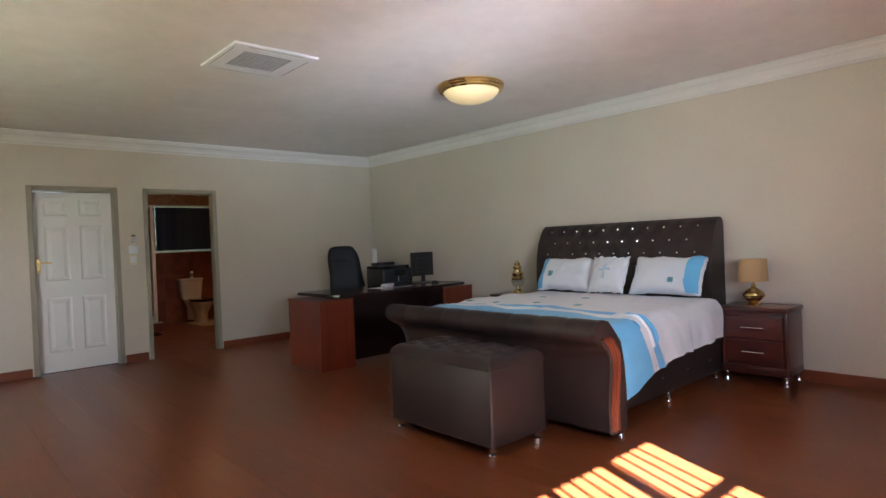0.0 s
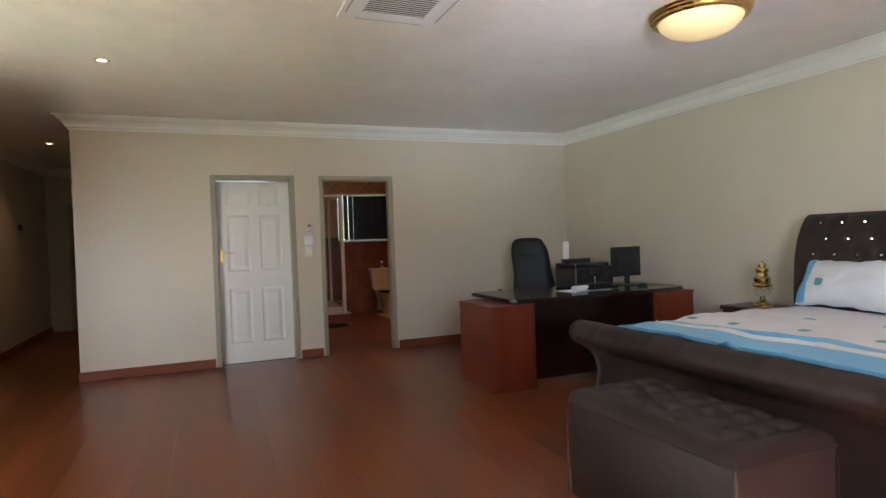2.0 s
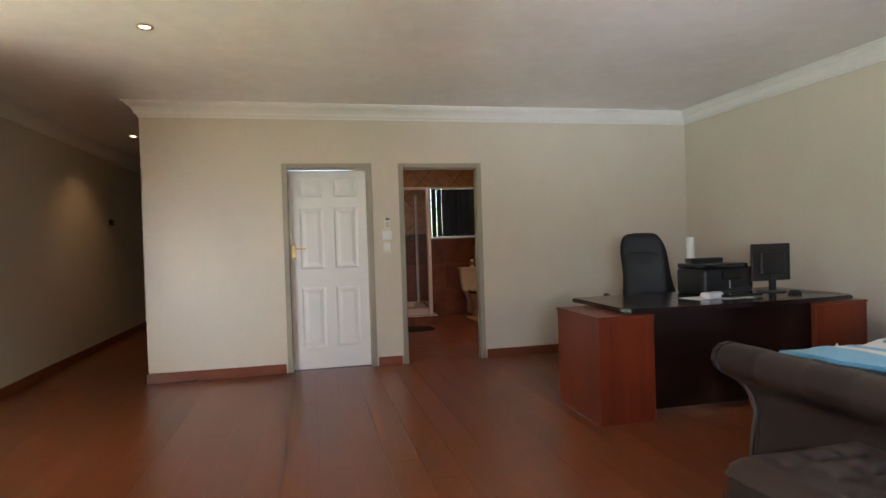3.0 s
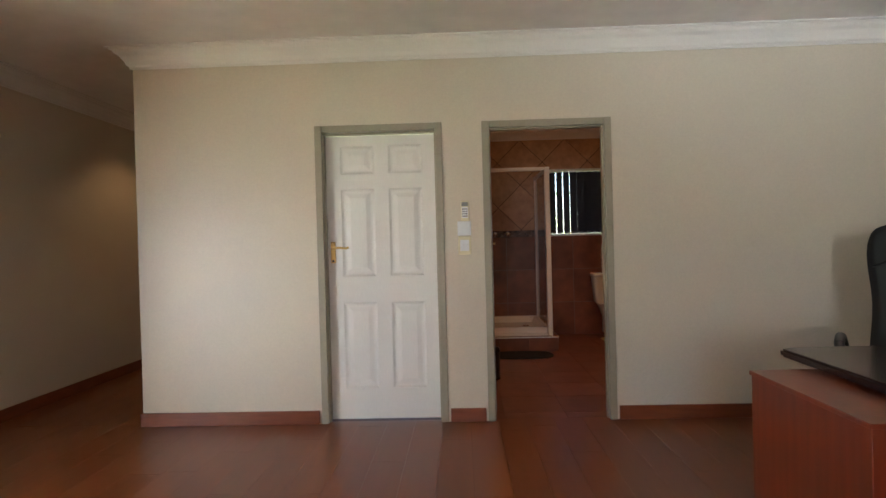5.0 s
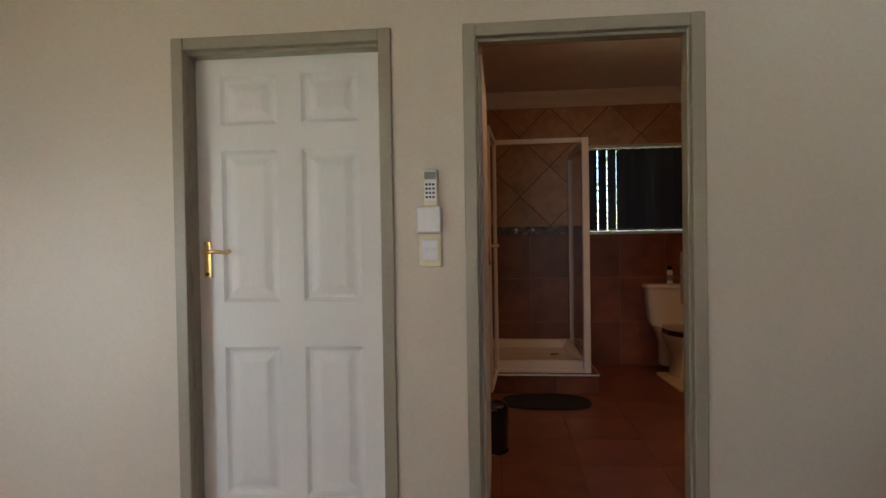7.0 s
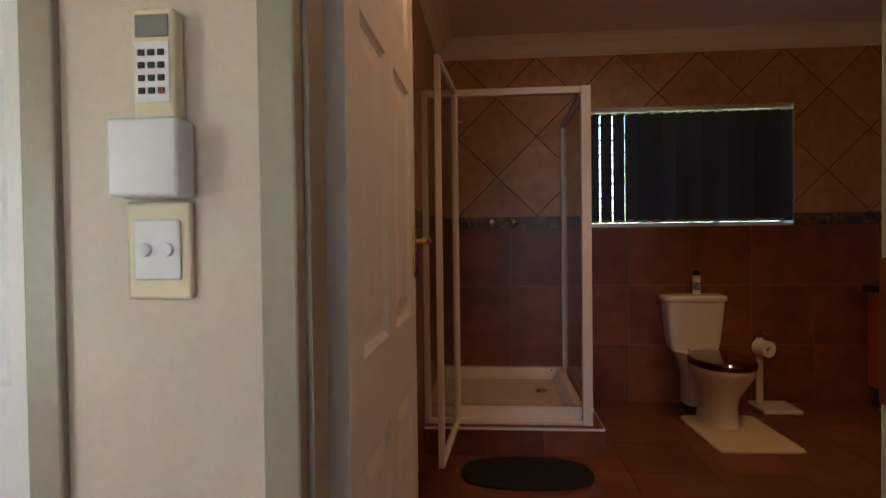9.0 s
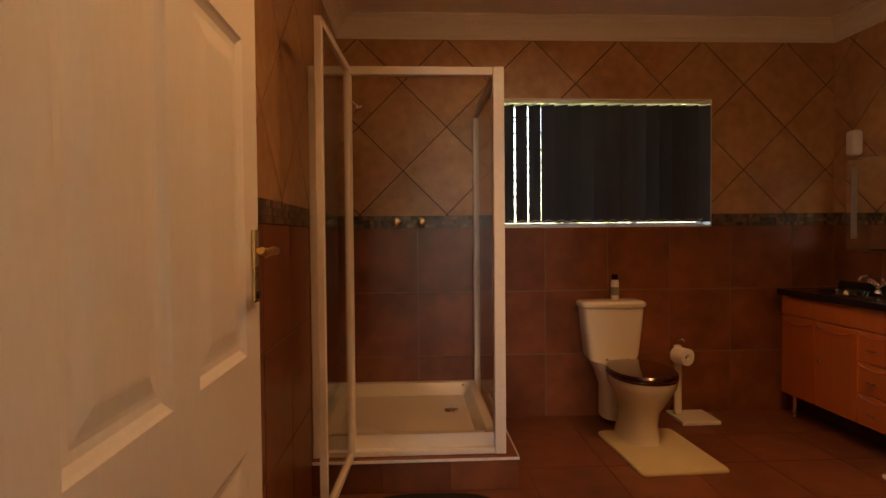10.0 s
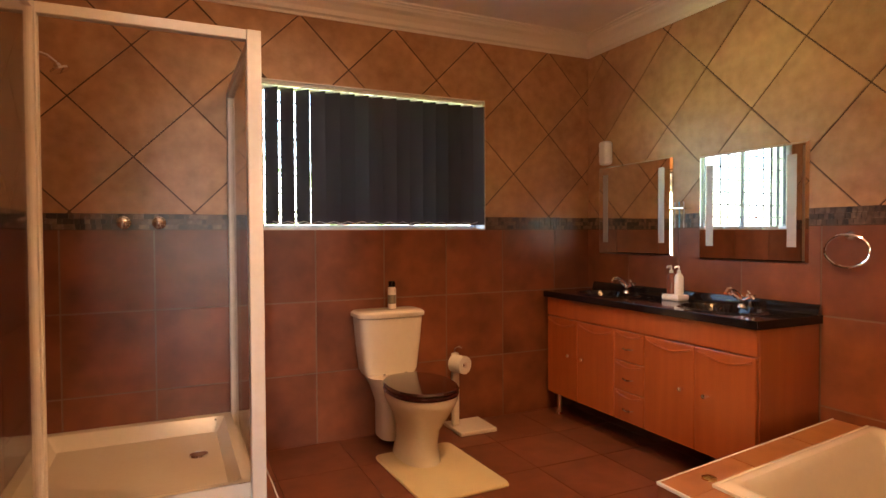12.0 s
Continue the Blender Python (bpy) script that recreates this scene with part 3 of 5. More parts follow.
def build_duvet():
    duvet = thing("duvet", pose(4.1, 2.63, 0.66), "white duvet with sky blue bands draped over the bed", "duvet")
    x0, x1 = 3.262, 4.93
    ya, yb = 1.60, 3.57

    def surface(x, v):
        t = (x - x0) / (x1 - x0)
        drop_r = 0.55 - 0.17 * min(1, t * 6) - 0.07 * t + 0.012 * math.sin(x * 9) + 0.02 * noise.noise((x * 5, 3, 2))
        drop_l = 0.34
        wave = 0.013 * noise.noise((x * 2.6, v * 5, 1)) + 0.009 * noise.noise((x * 7, v * 12, 5)) + 0.002 * noise.noise((x * 22, v * 40, 9))
        top = 0.675 + 0.03 * math.exp(-((v - 0.5) / 0.3) ** 2) + 0.014 * math.sin(t * 3) + 1.6 * wave
        if v < 0.22:
            k = 1 - v / 0.22
            bend = min(1, k * 2.6)
            y = ya + 0.03 - 0.075 * math.sin(bend * math.pi / 2) - 0.05 * k * (1 - t) ** 2 - 0.018 * math.sin(x * 11 + 1) * k
            z = top - drop_r * max(0, k - 0.06) * (k * 0.3 + 0.7) - 0.02 * bend
            y -= k * (0.028 * noise.noise((x * 6, v * 3, 7)) + 0.012 * noise.noise((x * 15, v * 8, 4)))
            x += 0.26 * k * min(1, t * 4) * (1 - t) - 0.015 * k * (1 - t)
        elif v > 0.78:
            k = (v - 0.78) / 0.22
            bend = min(1, k * 2.6)
            y = yb - 0.03 + 0.06 * math.sin(bend * math.pi / 2) + 0.015 * math.sin(x * 13) * k
            z = top - drop_l * max(0, k - 0.06) - 0.02 * bend
        else:
            y = ya + 0.03 + (yb - ya - 0.06) * (v - 0.22) / 0.56
            z = top
        return (x, y, z)

    bands = [(x0, 3.53, BLUE, "blue_band"), (3.53, 3.61, LINEN, "white_band"), (3.61, 3.70, BLUE, "blue_band"), (3.70, x1, LINEN, "white_panel")]
    for a, b, mat, nm in bands:
        n = max(4, round((b - a) / 0.03))
        bm = sheet(n, 90, lambda u, v, a=a, b=b: surface(a + (b - a) * u + (0.03 * math.sin(v * 9) if 0.001 < u < 0.999 else 0), v))
        wpart(nm, thicken(bm, 0.018), mat, duvet, "", True)
    for px, v in ((3.84, 0.40), (3.84, 0.52), (3.84, 0.66), (4.25, 0.46), (4.25, 0.6), (3.84, 0.76)):
        c = Vector(surface(px, v))
        wpart("patch", box(c.x - 0.026, c.x + 0.026, c.y - 0.026, c.y + 0.026, c.z - 0.004, c.z + 0.004, 0.001), TEAL, duvet, "small teal square patch")
    return duvet


def pillow(name, label, y0, y1, z0, x0, h, thick, lean, mat):
    """A plump cushion leaning back on the headboard; returns the thing and a function onto its face."""
    root = thing(name, pose(x0, (y0 + y1) / 2, z0, 0, 0, 0), label, "pillow")
    w = y1 - y0
    tilt = Matrix.Rotation(radians(lean), 4, "Y")

    def place(u, v, side):
        a, b = 2 * u - 1, 2 * v - 1
        edge = max(0, (1 - abs(a) ** 2.6)) ** 0.55 * max(0, (1 - abs(b) ** 2.6)) ** 0.55
        sag = 0.012 * noise.noise((a * 3, b * 3, y0 * 3)) + 0.006 * noise.noise((a * 8, b * 8, y0 * 5))
        p = Vector((side * (thick / 2 * edge + 0.004) + 0.014 * noise.noise((u * 4, v * 4, side + y0)) * edge + 0.007 * noise.noise((u * 11, v * 9, side + y0 * 2)) * edge,
                    a * w / 2 * (1 - 0.06 * (1 - b * b)) + sag, b * h / 2 * (1 - 0.10 * (1 - a * a)) + h / 2 + sag * 1.2))
        return tilt @ p

    bm = sheet(36, 26, lambda u, v: place(u, v, -1))
    join(bm, sheet(36, 26, lambda u, v: place(u, v, 1)))
    bmesh.ops.remove_doubles(bm, verts=bm.verts, dist=0.0095)
    part("cushion", bm, mat, root, "", True)
    return root, place


def face_patch(root, place, u0, u1, v0, v1, mat, name, label=""):
    bm = sheet(12, 12, lambda u, v: place(u0 + (u1 - u0) * u, v0 + (v1 - v0) * v, -1) + Vector((-0.006, 0, 0.001)))
    part(name, thicken(bm, 0.003), mat, root, label, True)


def build_pillows():
    r, f = pillow("pillow", "white pillow with a blue end band and teal square", 1.70, 2.39, 0.715, 4.86, 0.39, 0.22, 30, LINEN)
    face_patch(r, f, 0.02, 0.19, 0.03, 0.97, BLUE, "blue_band", "sky blue end band")
    face_patch(r, f, 0.33, 0.41, 0.20, 0.33, TEAL, "patch", "teal square patch")
    r, f = pillow("pillow", "white pillow with a narrow blue edge", 2.81, 3.50, 0.715, 4.88, 0.39, 0.22, 31, LINEN)
    face_patch(r, f, 0.86, 0.98, 0.03, 0.97, BLUE, "blue_band", "sky blue end band")
    face_patch(r, f, 0.66, 0.75, 0.30, 0.44, TEAL, "patch", "teal square patch")
    r, f = pillow("cushion", "small white satin cushion with a pale blue ribbon cross", 2.42, 2.79, 0.72, 4.80, 0.37, 0.19, 28, LINEN)
    face_patch(r, f, 0.48, 0.52, 0.3, 0.78, PALEBLUE, "ribbon", "pale blue ribbon")
    face_patch(r, f, 0.32, 0.68, 0.54, 0.58, PALEBLUE, "ribbon", "pale blue ribbon")

    def frill(u, v):
        a = u * 2 * math.pi
        c, d = math.cos(a), math.sin(a)
        k = 1 / max(abs(c), abs(d))
        q = f(0.5 + 0.49 * c * k, 0.5 + 0.49 * d * k, -1)
        mid = f(0.5, 0.5, -1)
        out = Vector((0, q.y - mid.y, q.z - mid.z)).normalized()
        return q + out * (0.02 * v) + Vector((0.009 * v * math.sin(u * 190), 0, 0.004 * v * math.sin(u * 120)))

    part("frill", thicken(sheet(260, 2, frill), 0.002), LINEN, r, "gathered satin frill", True)


def build_bench():
    x0, x1, y0, y1 = 2.32, 2.815, 1.795, 2.745
    bench = thing("storage_bench", pose(2.57, 2.30, 0), "dark brown leatherette storage bench with a buttoned lid", "bench")
    wpart("bench_box", box(x0, x1, y0, y1, 0.062, 0.515, 0.012, 3), LEATHER, bench, smooth=True)
    spots = [(x0 + 0.12 + 0.12 * (i + (j % 2) * 0.5), y0 + 0.1 + 0.125 * j) for j in range(7) for i in range(3) if x0 + 0.12 + 0.12 * (i + (j % 2) * 0.5) < x1 - 0.05]

    def lid(u, v):
        x, y = x0 - 0.006 + (x1 - x0 + 0.012) * u, y0 - 0.006 + (y1 - y0 + 0.012) * v
        d = min(math.hypot(x - a, y - b) for a, b in spots)
        e = min(u * 0.49, (1 - u) * 0.49, v * 0.96, (1 - v) * 0.96)
        rise = min(1, e / 0.05) ** 0.5
        z = 0.518 + rise * (0.042 + 0.02 * min(1, d / 0.06) - 0.018 * math.exp(-(d / 0.022) ** 2))
        return (x, y, z)

    top = sheet(40, 70, lid)
    wpart("lid_cushion", top, LEATHER, bench, "deep-buttoned leatherette lid", True)
    wpart("lid_edge", box(x0 - 0.004, x1 + 0.004, y0 - 0.004, y1 + 0.004, 0.508, 0.52, 0.004), LEATHER, bench)
    for a, b in spots:
        wpart("button", lathe([(0, 0), (0.011, 0), (0.009, 0.005), (0, 0.007)], 8, pose(a, b, 0.543)), LEATHER, bench)
    for x, y in ((x0, y0), (x0, y1), (x1, y0), (x1, y1)):
        for k in (0.012, -0.012):
            wpart("seam", tube([(x + (k if x < 2.6 else -k), y + (0.001 if y < 2 else -0.001) * 1, 0.08), (x + (k if x < 2.6 else -k), y + (0.001 if y < 2 else -0.001), 0.47)], 0.0022, 6), LEATHER, bench)
        foot(bench, x + (0.04 if x < 2.6 else -0.04), y + (0.045 if y < 2 else -0.045), 0.064, 0.02)


def build_nightstand(y0, y1, label):
    x0, x1 = 4.955, 5.305
    ns = thing("nightstand", pose(5.11, (y0 + y1) / 2, 0), label, "nightstand", "nightstands beside the bed")
    wpart("body", box(x0 + 0.02, x1, y0 + 0.035, y1 - 0.035, 0.13, 0.598, 0.006), MAHOGANY, ns)
    for ya, yb in ((y0 + 0.01, y0 + 0.045), (y1 - 0.045, y1 - 0.01)):
        wpart("side_post", box(x0 + 0.005, x1, ya, yb, 0.1, 0.598, 0.012, 3), MAHOGANY, ns, smooth=True)
    wpart("top", box(x0 - 0.015, x1 + 0.005, y0, y1, 0.598, 0.635, 0.008, 3), MAHOGANY, ns, smooth=True)
    wpart("base_moulding", box(x0 - 0.005, x1, y0 + 0.005, y1 - 0.005, 0.085, 0.15, 0.018, 3), MAHOGANY, ns, smooth=True)
    for za, zb in ((0.175, 0.36), (0.375, 0.56)):
        d = wpart("drawer", box(x0 - 0.002, x0 + 0.04, y0 + 0.05, y1 - 0.05, za, zb, 0.006), DRAWER, ns, "reddish drawer front")
        zm, ym = (za + zb) / 2, (y0 + y1) / 2
        bar = tube([(x0, ym - 0.085, zm), (x0 - 0.022, ym - 0.085, zm), (x0 - 0.022, ym + 0.085, zm), (x0, ym + 0.085, zm)], 0.0045, 8)
        wpart("handle", bar, CHROME, d, "slim chrome bar handle", True)
    for x, y in ((x0 + 0.03, y0 + 0.04), (x0 + 0.03, y1 - 0.04), (x1 - 0.03, y0 + 0.04), (x1 - 0.03, y1 - 0.04)):
        foot(ns, x, y, 0.088, 0.016)


def build_table_lamp():
    lampe = thing("table_lamp", pose(5.09, 1.365, 0.636) @ Matrix.Diagonal((1.06, 1.06, 1.06, 1)), "table lamp with a ribbed gold base and tan drum shade", "lamp")
    prof = [(0, 0), (0.045, 0), (0.047, 0.012), (0.036, 0.02)]
    for k in range(15):
        a = k / 14 * math.pi
        prof.append((0.026 + 0.052 * math.sin(a) + (0.003 if k % 2 else 0), 0.022 + 0.115 * k / 14))
    prof += [(0.016, 0.142), (0.014, 0.165), (0.006, 0.17), (0.006, 0.2), (0, 0.2)]
    part("base", lathe(prof, 28), BRASS, lampe, "ribbed antique gold base", True)
    shade = lathe([(0.108, 0.19), (0.1, 0.365), (0.097, 0.365), (0.105, 0.19), (0.108, 0.19)], 32)
    part("shade", shade, SHADE, lampe, "tan cloth drum shade", True)


def build_lantern():
    lan = thing("oil_lamp", pose(5.12, 3.965, 0.636) @ Matrix.Diagonal((1.15, 1.15, 1.15, 1)), "ornamental gold and glass lamp on the nightstand", "lamp")
    part("base", lathe([(0, 0), (0.07, 0), (0.072, 0.012), (0.05, 0.022), (0.05, 0.03), (0.03, 0.04), (0.02, 0.05), (0.02, 0.07), (0, 0.07)], 28), BRASS, lan, "", True)
    part("glass_font", lathe([(0.02, 0.07), (0.055, 0.085), (0.062, 0.11), (0.05, 0.13), (0.02, 0.14)], 28), CLEAR, lan, "clear glass bowl", True)
    part("gallery", lathe([(0.02, 0.14), (0.062, 0.145), (0.068, 0.16), (0.05, 0.175), (0.058, 0.19), (0.06, 0.21), (0.04, 0.225), (0.036, 0.25), (0.046, 0.262), (0.046, 0.275), (0.028, 0.29), (0.03, 0.31), (0.016, 0.325), (0, 0.34)], 28), BRASS, lan, "tiered gold gallery", True)
    for k in range(8):
        a = k * math.pi / 4
        part("crystal_drop", lathe([(0, 0), (0.006, 0.012), (0, 0.03)], 6, pose(0.064 * math.cos(a), 0.064 * math.sin(a), 0.118)), CHROME, lan)


def build_desk():
    desk = thing("executive_desk", pose(4.15, 5.25, 0), "executive desk with cherry pedestals and a dark walnut top", "desk")
    for xa, xb, ya, yb, nm in ((2.91, 3.32, 4.70, 5.355, "pedestal"), (4.68, 5.135, 4.745, 5.40, "pedestal")):
        p = wpart(nm, box(xa, xb, ya, yb, 0.0, 0.709, 0.003), CHERRY, desk, "red cherry veneer pedestal")
        wpart("pedestal_top", box(xa - 0.006, xb + 0.004, ya - 0.006, yb + 0.006, 0.709, 0.726, 0.003), CHERRY, p)
    wpart("floor_strip", box(2.904, 2.91, 4.70, 5.355, 0.0, 0.006), PALEGROUT, desk, "pale strip along the pedestal foot")
    ends = [(3.12, 4.78), (3.16, 4.715), (3.5, 4.69), (4.1, 4.68), (4.7, 4.70), (5.0, 4.735), (5.06, 4.82), (5.06, 5.54), (4.99, 5.585), (3.2, 5.59), (3.13, 5.56)]
    top = prism(ends, 0.735, 0.768)
    bmesh.ops.bevel(top, geom=[e for e in top.edges if abs(e.verts[0].co.z - e.verts[1].co.z) < 0.001], offset=0.008, segments=2, affect="EDGES")
    wpart("desktop", top, ESPRESSO, desk, "glossy dark walnut desktop")
    for x, y in ((3.24, 4.85), (3.24, 5.25), (4.9, 4.9), (4.9, 5.3)):
        wpart("spacer", lathe([(0, 0), (0.03, 0), (0.03, 0.010), (0, 0.010)], 14, pose(x, y, 0.7255)), BLACK, desk)
    wpart("modesty_panel", box(3.32, 4.68, 4.79, 4.815, 0.05, 0.735, 0.003), ESPRESSO, desk, "dark modesty panel")
    wpart("drawer_unit", box(4.3, 4.68, 5.0, 5.4, 0.1, 0.73, 0.004), ESPRESSO, desk)


def build_office_chair():
    ch = thing("office_chair", pose(4.15, 6.2, 0, 0, 0, -34), "high-backed black leather office chair behind the desk", "chair")

    def back(u, v):
        a, b = 2 * u - 1, v
        w = 0.26 - 0.065 * b + 0.012 * math.cos(b * 7)
        curve = 0.10 * (b - 0.4) ** 2 - 0.06 * b
        puff = 0.05 * math.sqrt(max(0, 1 - a ** 4)) * (1 + 0.12 * math.cos(b * 16) * max(0, 1 - a * a * 2.5)) * math.sqrt(max(0, 1 - (2 * b - 1) ** 6))
        return (a * w * (1 - 0.16 * b ** 6 * a * a) + 0.085 * (1 - b), -curve - puff, 0.52 + 0.76 * b - 0.05 * a ** 4 * b ** 5)

    bm = sheet(20, 40, back)
    join(bm, sheet(20, 40, lambda u, v: (back(u, v)[0], 0.07 - 0.10 * (v - 0.4) ** 2 + 0.06 * v + 0.02 * math.sqrt(max(0, 1 - (2 * u - 1) ** 4)), back(u, v)[2])))
    bmesh.ops.remove_doubles(bm, verts=bm.verts, dist=0.002)
    part("backrest", bm, BLACKLEATHER, ch, "padded back with stitched channels", True)
    part("headrest_seam", tube([(-0.17, -0.045, 1.06), (-0.1, -0.062, 1.09), (0.1, -0.062, 1.09), (0.17, -0.045, 1.06)], 0.006, 8), BLACKLEATHER, ch, "", True)
    part("seat", box(-0.27, 0.27, -0.5, 0.02, 0.42, 0.54, 0.05, 4), BLACKLEATHER, ch, "", True)
    for s in (-1, 1):
        part("armrest", tube([(s * 0.27, -0.02, 0.5), (s * 0.31, -0.04, 0.68), (s * 0.31, -0.2, 0.7), (s * 0.31, -0.34, 0.69), (s * 0.29, -0.4, 0.48)], 0.024, 10), BLACK, ch, "", True)
    part("gas_stem", lathe([(0, 0.1), (0.03, 0.1), (0.03, 0.42), (0, 0.42)], 16, pose(0, -0.22, 0)), CHROME, ch, "", True)
    for k in range(5):
        a = k * 2 * math.pi / 5
        leg = part("leg", tube([(0, -0.22, 0.11), (0.29 * math.cos(a), -0.22 + 0.29 * math.sin(a), 0.075)], 0.02, 8), BLACK, ch)
        part("castor", lathe([(0, -0.02), (0.028, -0.02), (0.028, 0.02), (0, 0.02)], 12, pose(0.3 * math.cos(a), -0.22 + 0.3 * math.sin(a), 0.028, 90, 0, math.degrees(a))), BLACK, leg)


def build_desk_things():
    z = 0.769
    pr = thing("printer", pose(4.30, 5.38, z, 0, 0, 4), "black inkjet printer on the desk", "printer")
    part("body", box(-0.22, 0.22, -0.17, 0.17, 0, 0.2, 0.02, 3), BLACK, pr, "", True)
    part("lid", box(-0.215, 0.215, -0.16, 0.165, 0.203, 0.245, 0.012, 3), GLOSSBLACK, pr, "", True)
    part("feeder", box(-0.16, 0.16, 0.05, 0.14, 0.246, 0.285, 0.01), BLACK, pr, "", True)
    part("control_panel", box(-0.06, 0.12, -0.185, -0.165, 0.12, 0.19, 0.006), GLOSSBLACK, pr)
    part("paper_tray", box(-0.15, 0.15, -0.24, -0.165, 0.02, 0.045, 0.006), BLACK, pr)
    part("status_light", box(0.0, 0.006, -0.187, -0.184, 0.05, 0.11), WHITEPL, pr)
    roll = tagged(part("paper_roll", lathe([(0, 0), (0.032, 0), (0.032, 0.45), (0.022, 0.46), (0.01, 0.455), (0, 0.45)], 18), PAPER, smooth=True), "white paper roll standing on the desk", "roll")
    roll.location = (4.30, 5.66, z)
    sp = thing("speaker", pose(4.66, 5.45, z, 0, 0, 8), "small black desktop loudspeaker", "speaker")
    part("cabinet", box(-0.045, 0.045, -0.05, 0.05, 0, 0.2, 0.01), BLACK, sp)
    part("cone", lathe([(0, 0), (0.03, 0), (0.034, 0.004), (0, 0.006)], 16, pose(0, -0.05, 0.07, 90)), GLOSSBLACK, sp)
    mon = thing("monitor", pose(4.72, 5.22, z, 0, 0, 3), "black flat monitor on the desk seen from behind", "monitor")
    part("panel", box(-0.19, 0.19, -0.012, 0.012, 0.09, 0.39, 0.006), BLACK, mon)
    part("back_bulge", box(-0.12, 0.12, -0.04, -0.01, 0.14, 0.32, 0.012), BLACK, mon)
    part("stand", box(-0.025, 0.025, -0.03, 0.0, 0.01, 0.16, 0.004), BLACK, mon)
    part("stand_base", lathe([(0, 0), (0.11, 0), (0.11, 0.008), (0.03, 0.014), (0, 0.014)], 24), BLACK, mon, "", True)
    for k, (x, y, r) in enumerate(((3.98, 5.06, 6), (4.16, 5.02, -8), (4.3, 5.1, 3))):
        p = tagged(part("paper", box(-0.15, 0.15, -0.105, 0.105, 0, 0.0015), PAPER), "loose white paper on the desktop", "paper", "papers on the desk")
        p.matrix_world = pose(x, y, z + 0.002 * k, 0, 0, r)
    book = thing("notebook_computer", pose(4.23, 5.06, z + 0.0075, 0, 0, 4), "closed dark slim notebook computer on papers", "laptop")
    part("base", box(-0.17, 0.17, -0.12, 0.12, 0, 0.012, 0.004), BLACK, book)
    part("lid", box(-0.17, 0.17, -0.12, 0.12, 0.0125, 0.021, 0.003), GLOSSBLACK, book)
    ms = thing("computer_mouse", pose(4.72, 4.98, z, 0, 0, 30), "small black computer mouse", "mouse")
    part("shell", lathe([(0, 0), (0.03, 0), (0.032, 0.012), (0.022, 0.028), (0, 0.034)], 18, Matrix.Diagonal((1, 1.6, 1, 1))), BLACK, ms, "", True)
    ph = thing("telephone", pose(4.0, 5.0, z + 0.004, 0, 0, 20), "white cordless telephone lying on papers", "telephone")
    part("case", box(-0.09, 0.09, -0.045, 0.045, 0, 0.045, 0.018, 3), WHITEPL, ph, "", True)
    tagged(part("cable", tube([(4.84, 5.15, z + 0.004), (4.9, 5.0, z + 0.004), (4.98, 4.93, z + 0.004), (5.0, 4.84, z + 0.004)], 0.003, 6), PALEGROUT, smooth=True), "thin grey cable on the desktop", "cable")


build_bed()
build_duvet()
build_pillows()
build_bench()
build_nightstand(1.065, 1.60, "dark mahogany nightstand with two drawers and chrome feet")
build_nightstand(3.73, 4.256, "dark mahogany nightstand half hidden by the bed")
build_table_lamp()
build_lantern()
build_desk()
build_office_chair()
build_desk_things()


# ---- ceiling fixtures and wall switches ----
def build_aircon():
    ac = thing("ceiling_cassette", pose(1.823, 3.516, 2.65) @ Matrix.Diagonal((1, 1, 0.6, 1)), "white ceiling cassette air conditioner with a slatted grille", "air conditioner")
    bm = bmesh.new()
    rim = 0.31
    for a, b, c, d in ((-rim, rim, -rim, -0.19), (-rim, rim, 0.19, rim), (-rim, -0.19, -0.19, 0.19), (0.19, rim, -0.19, 0.19)):
        box(a, b, c, d, -0.024, 0.0, bm=bm)
    bmesh.ops.remove_doubles(bm, verts=bm.verts, dist=0.001)
    part("fascia", bm, WHITEPL, ac)
    part("grille_back", box(-0.19, 0.19, -0.19, 0.19, -0.006, 0.0), BLACK, ac)
    for k in range(14):
        y = -0.182 + 0.028 * k
        part("slat", box(-0.19, 0.19, y - 0.0052, y + 0.0052, -0.0225, -0.0200), WHITEPL, ac)
    for side in range(4):
        turn = pose(0, 0, 0, 0, 0, 90 * side)
        for name, bm, mat in (("louvre_gap", box(-0.215, 0.215, -0.283, -0.276, -0.0252, -0.0238), LENSGREY),
                              ("louvre_flap", box(-0.205, 0.205, -0.272, -0.226, -0.029, -0.0245, 0.002), WHITEPL),
                              ("corner_cap", box(-0.306, -0.232, -0.306, -0.232, -0.0265, -0.0242, 0.001), WHITEPL)):
            bm.transform(turn)
            part(name, bm, mat, ac)


def build_ceiling_light(x, y, z):
    li = thing("ceiling_light", pose(x, y, z), "lit round ceiling light with an alabaster bowl and brass rings", "ceiling light")
    part("brass_ring", lathe([(0.2, 0), (0.27, 0), (0.285, -0.012), (0.275, -0.02), (0.28, -0.03), (0.265, -0.038), (0.268, -0.048), (0.248, -0.056), (0.235, -0.052), (0.23, -0.02), (0.2, -0.01)], 48, Matrix.Diagonal((1.04, 1.04, 1.2, 1))), BRASS, li, "stepped polished brass ring", True)
    part("bowl", lathe([(0.238, -0.05), (0.225, -0.072), (0.19, -0.1), (0.13, -0.122), (0.06, -0.132), (0, -0.134)], 40, Matrix.Diagonal((1.04, 1.04, 1.2, 1))), BOWL, li, "glowing cream glass bowl", True)


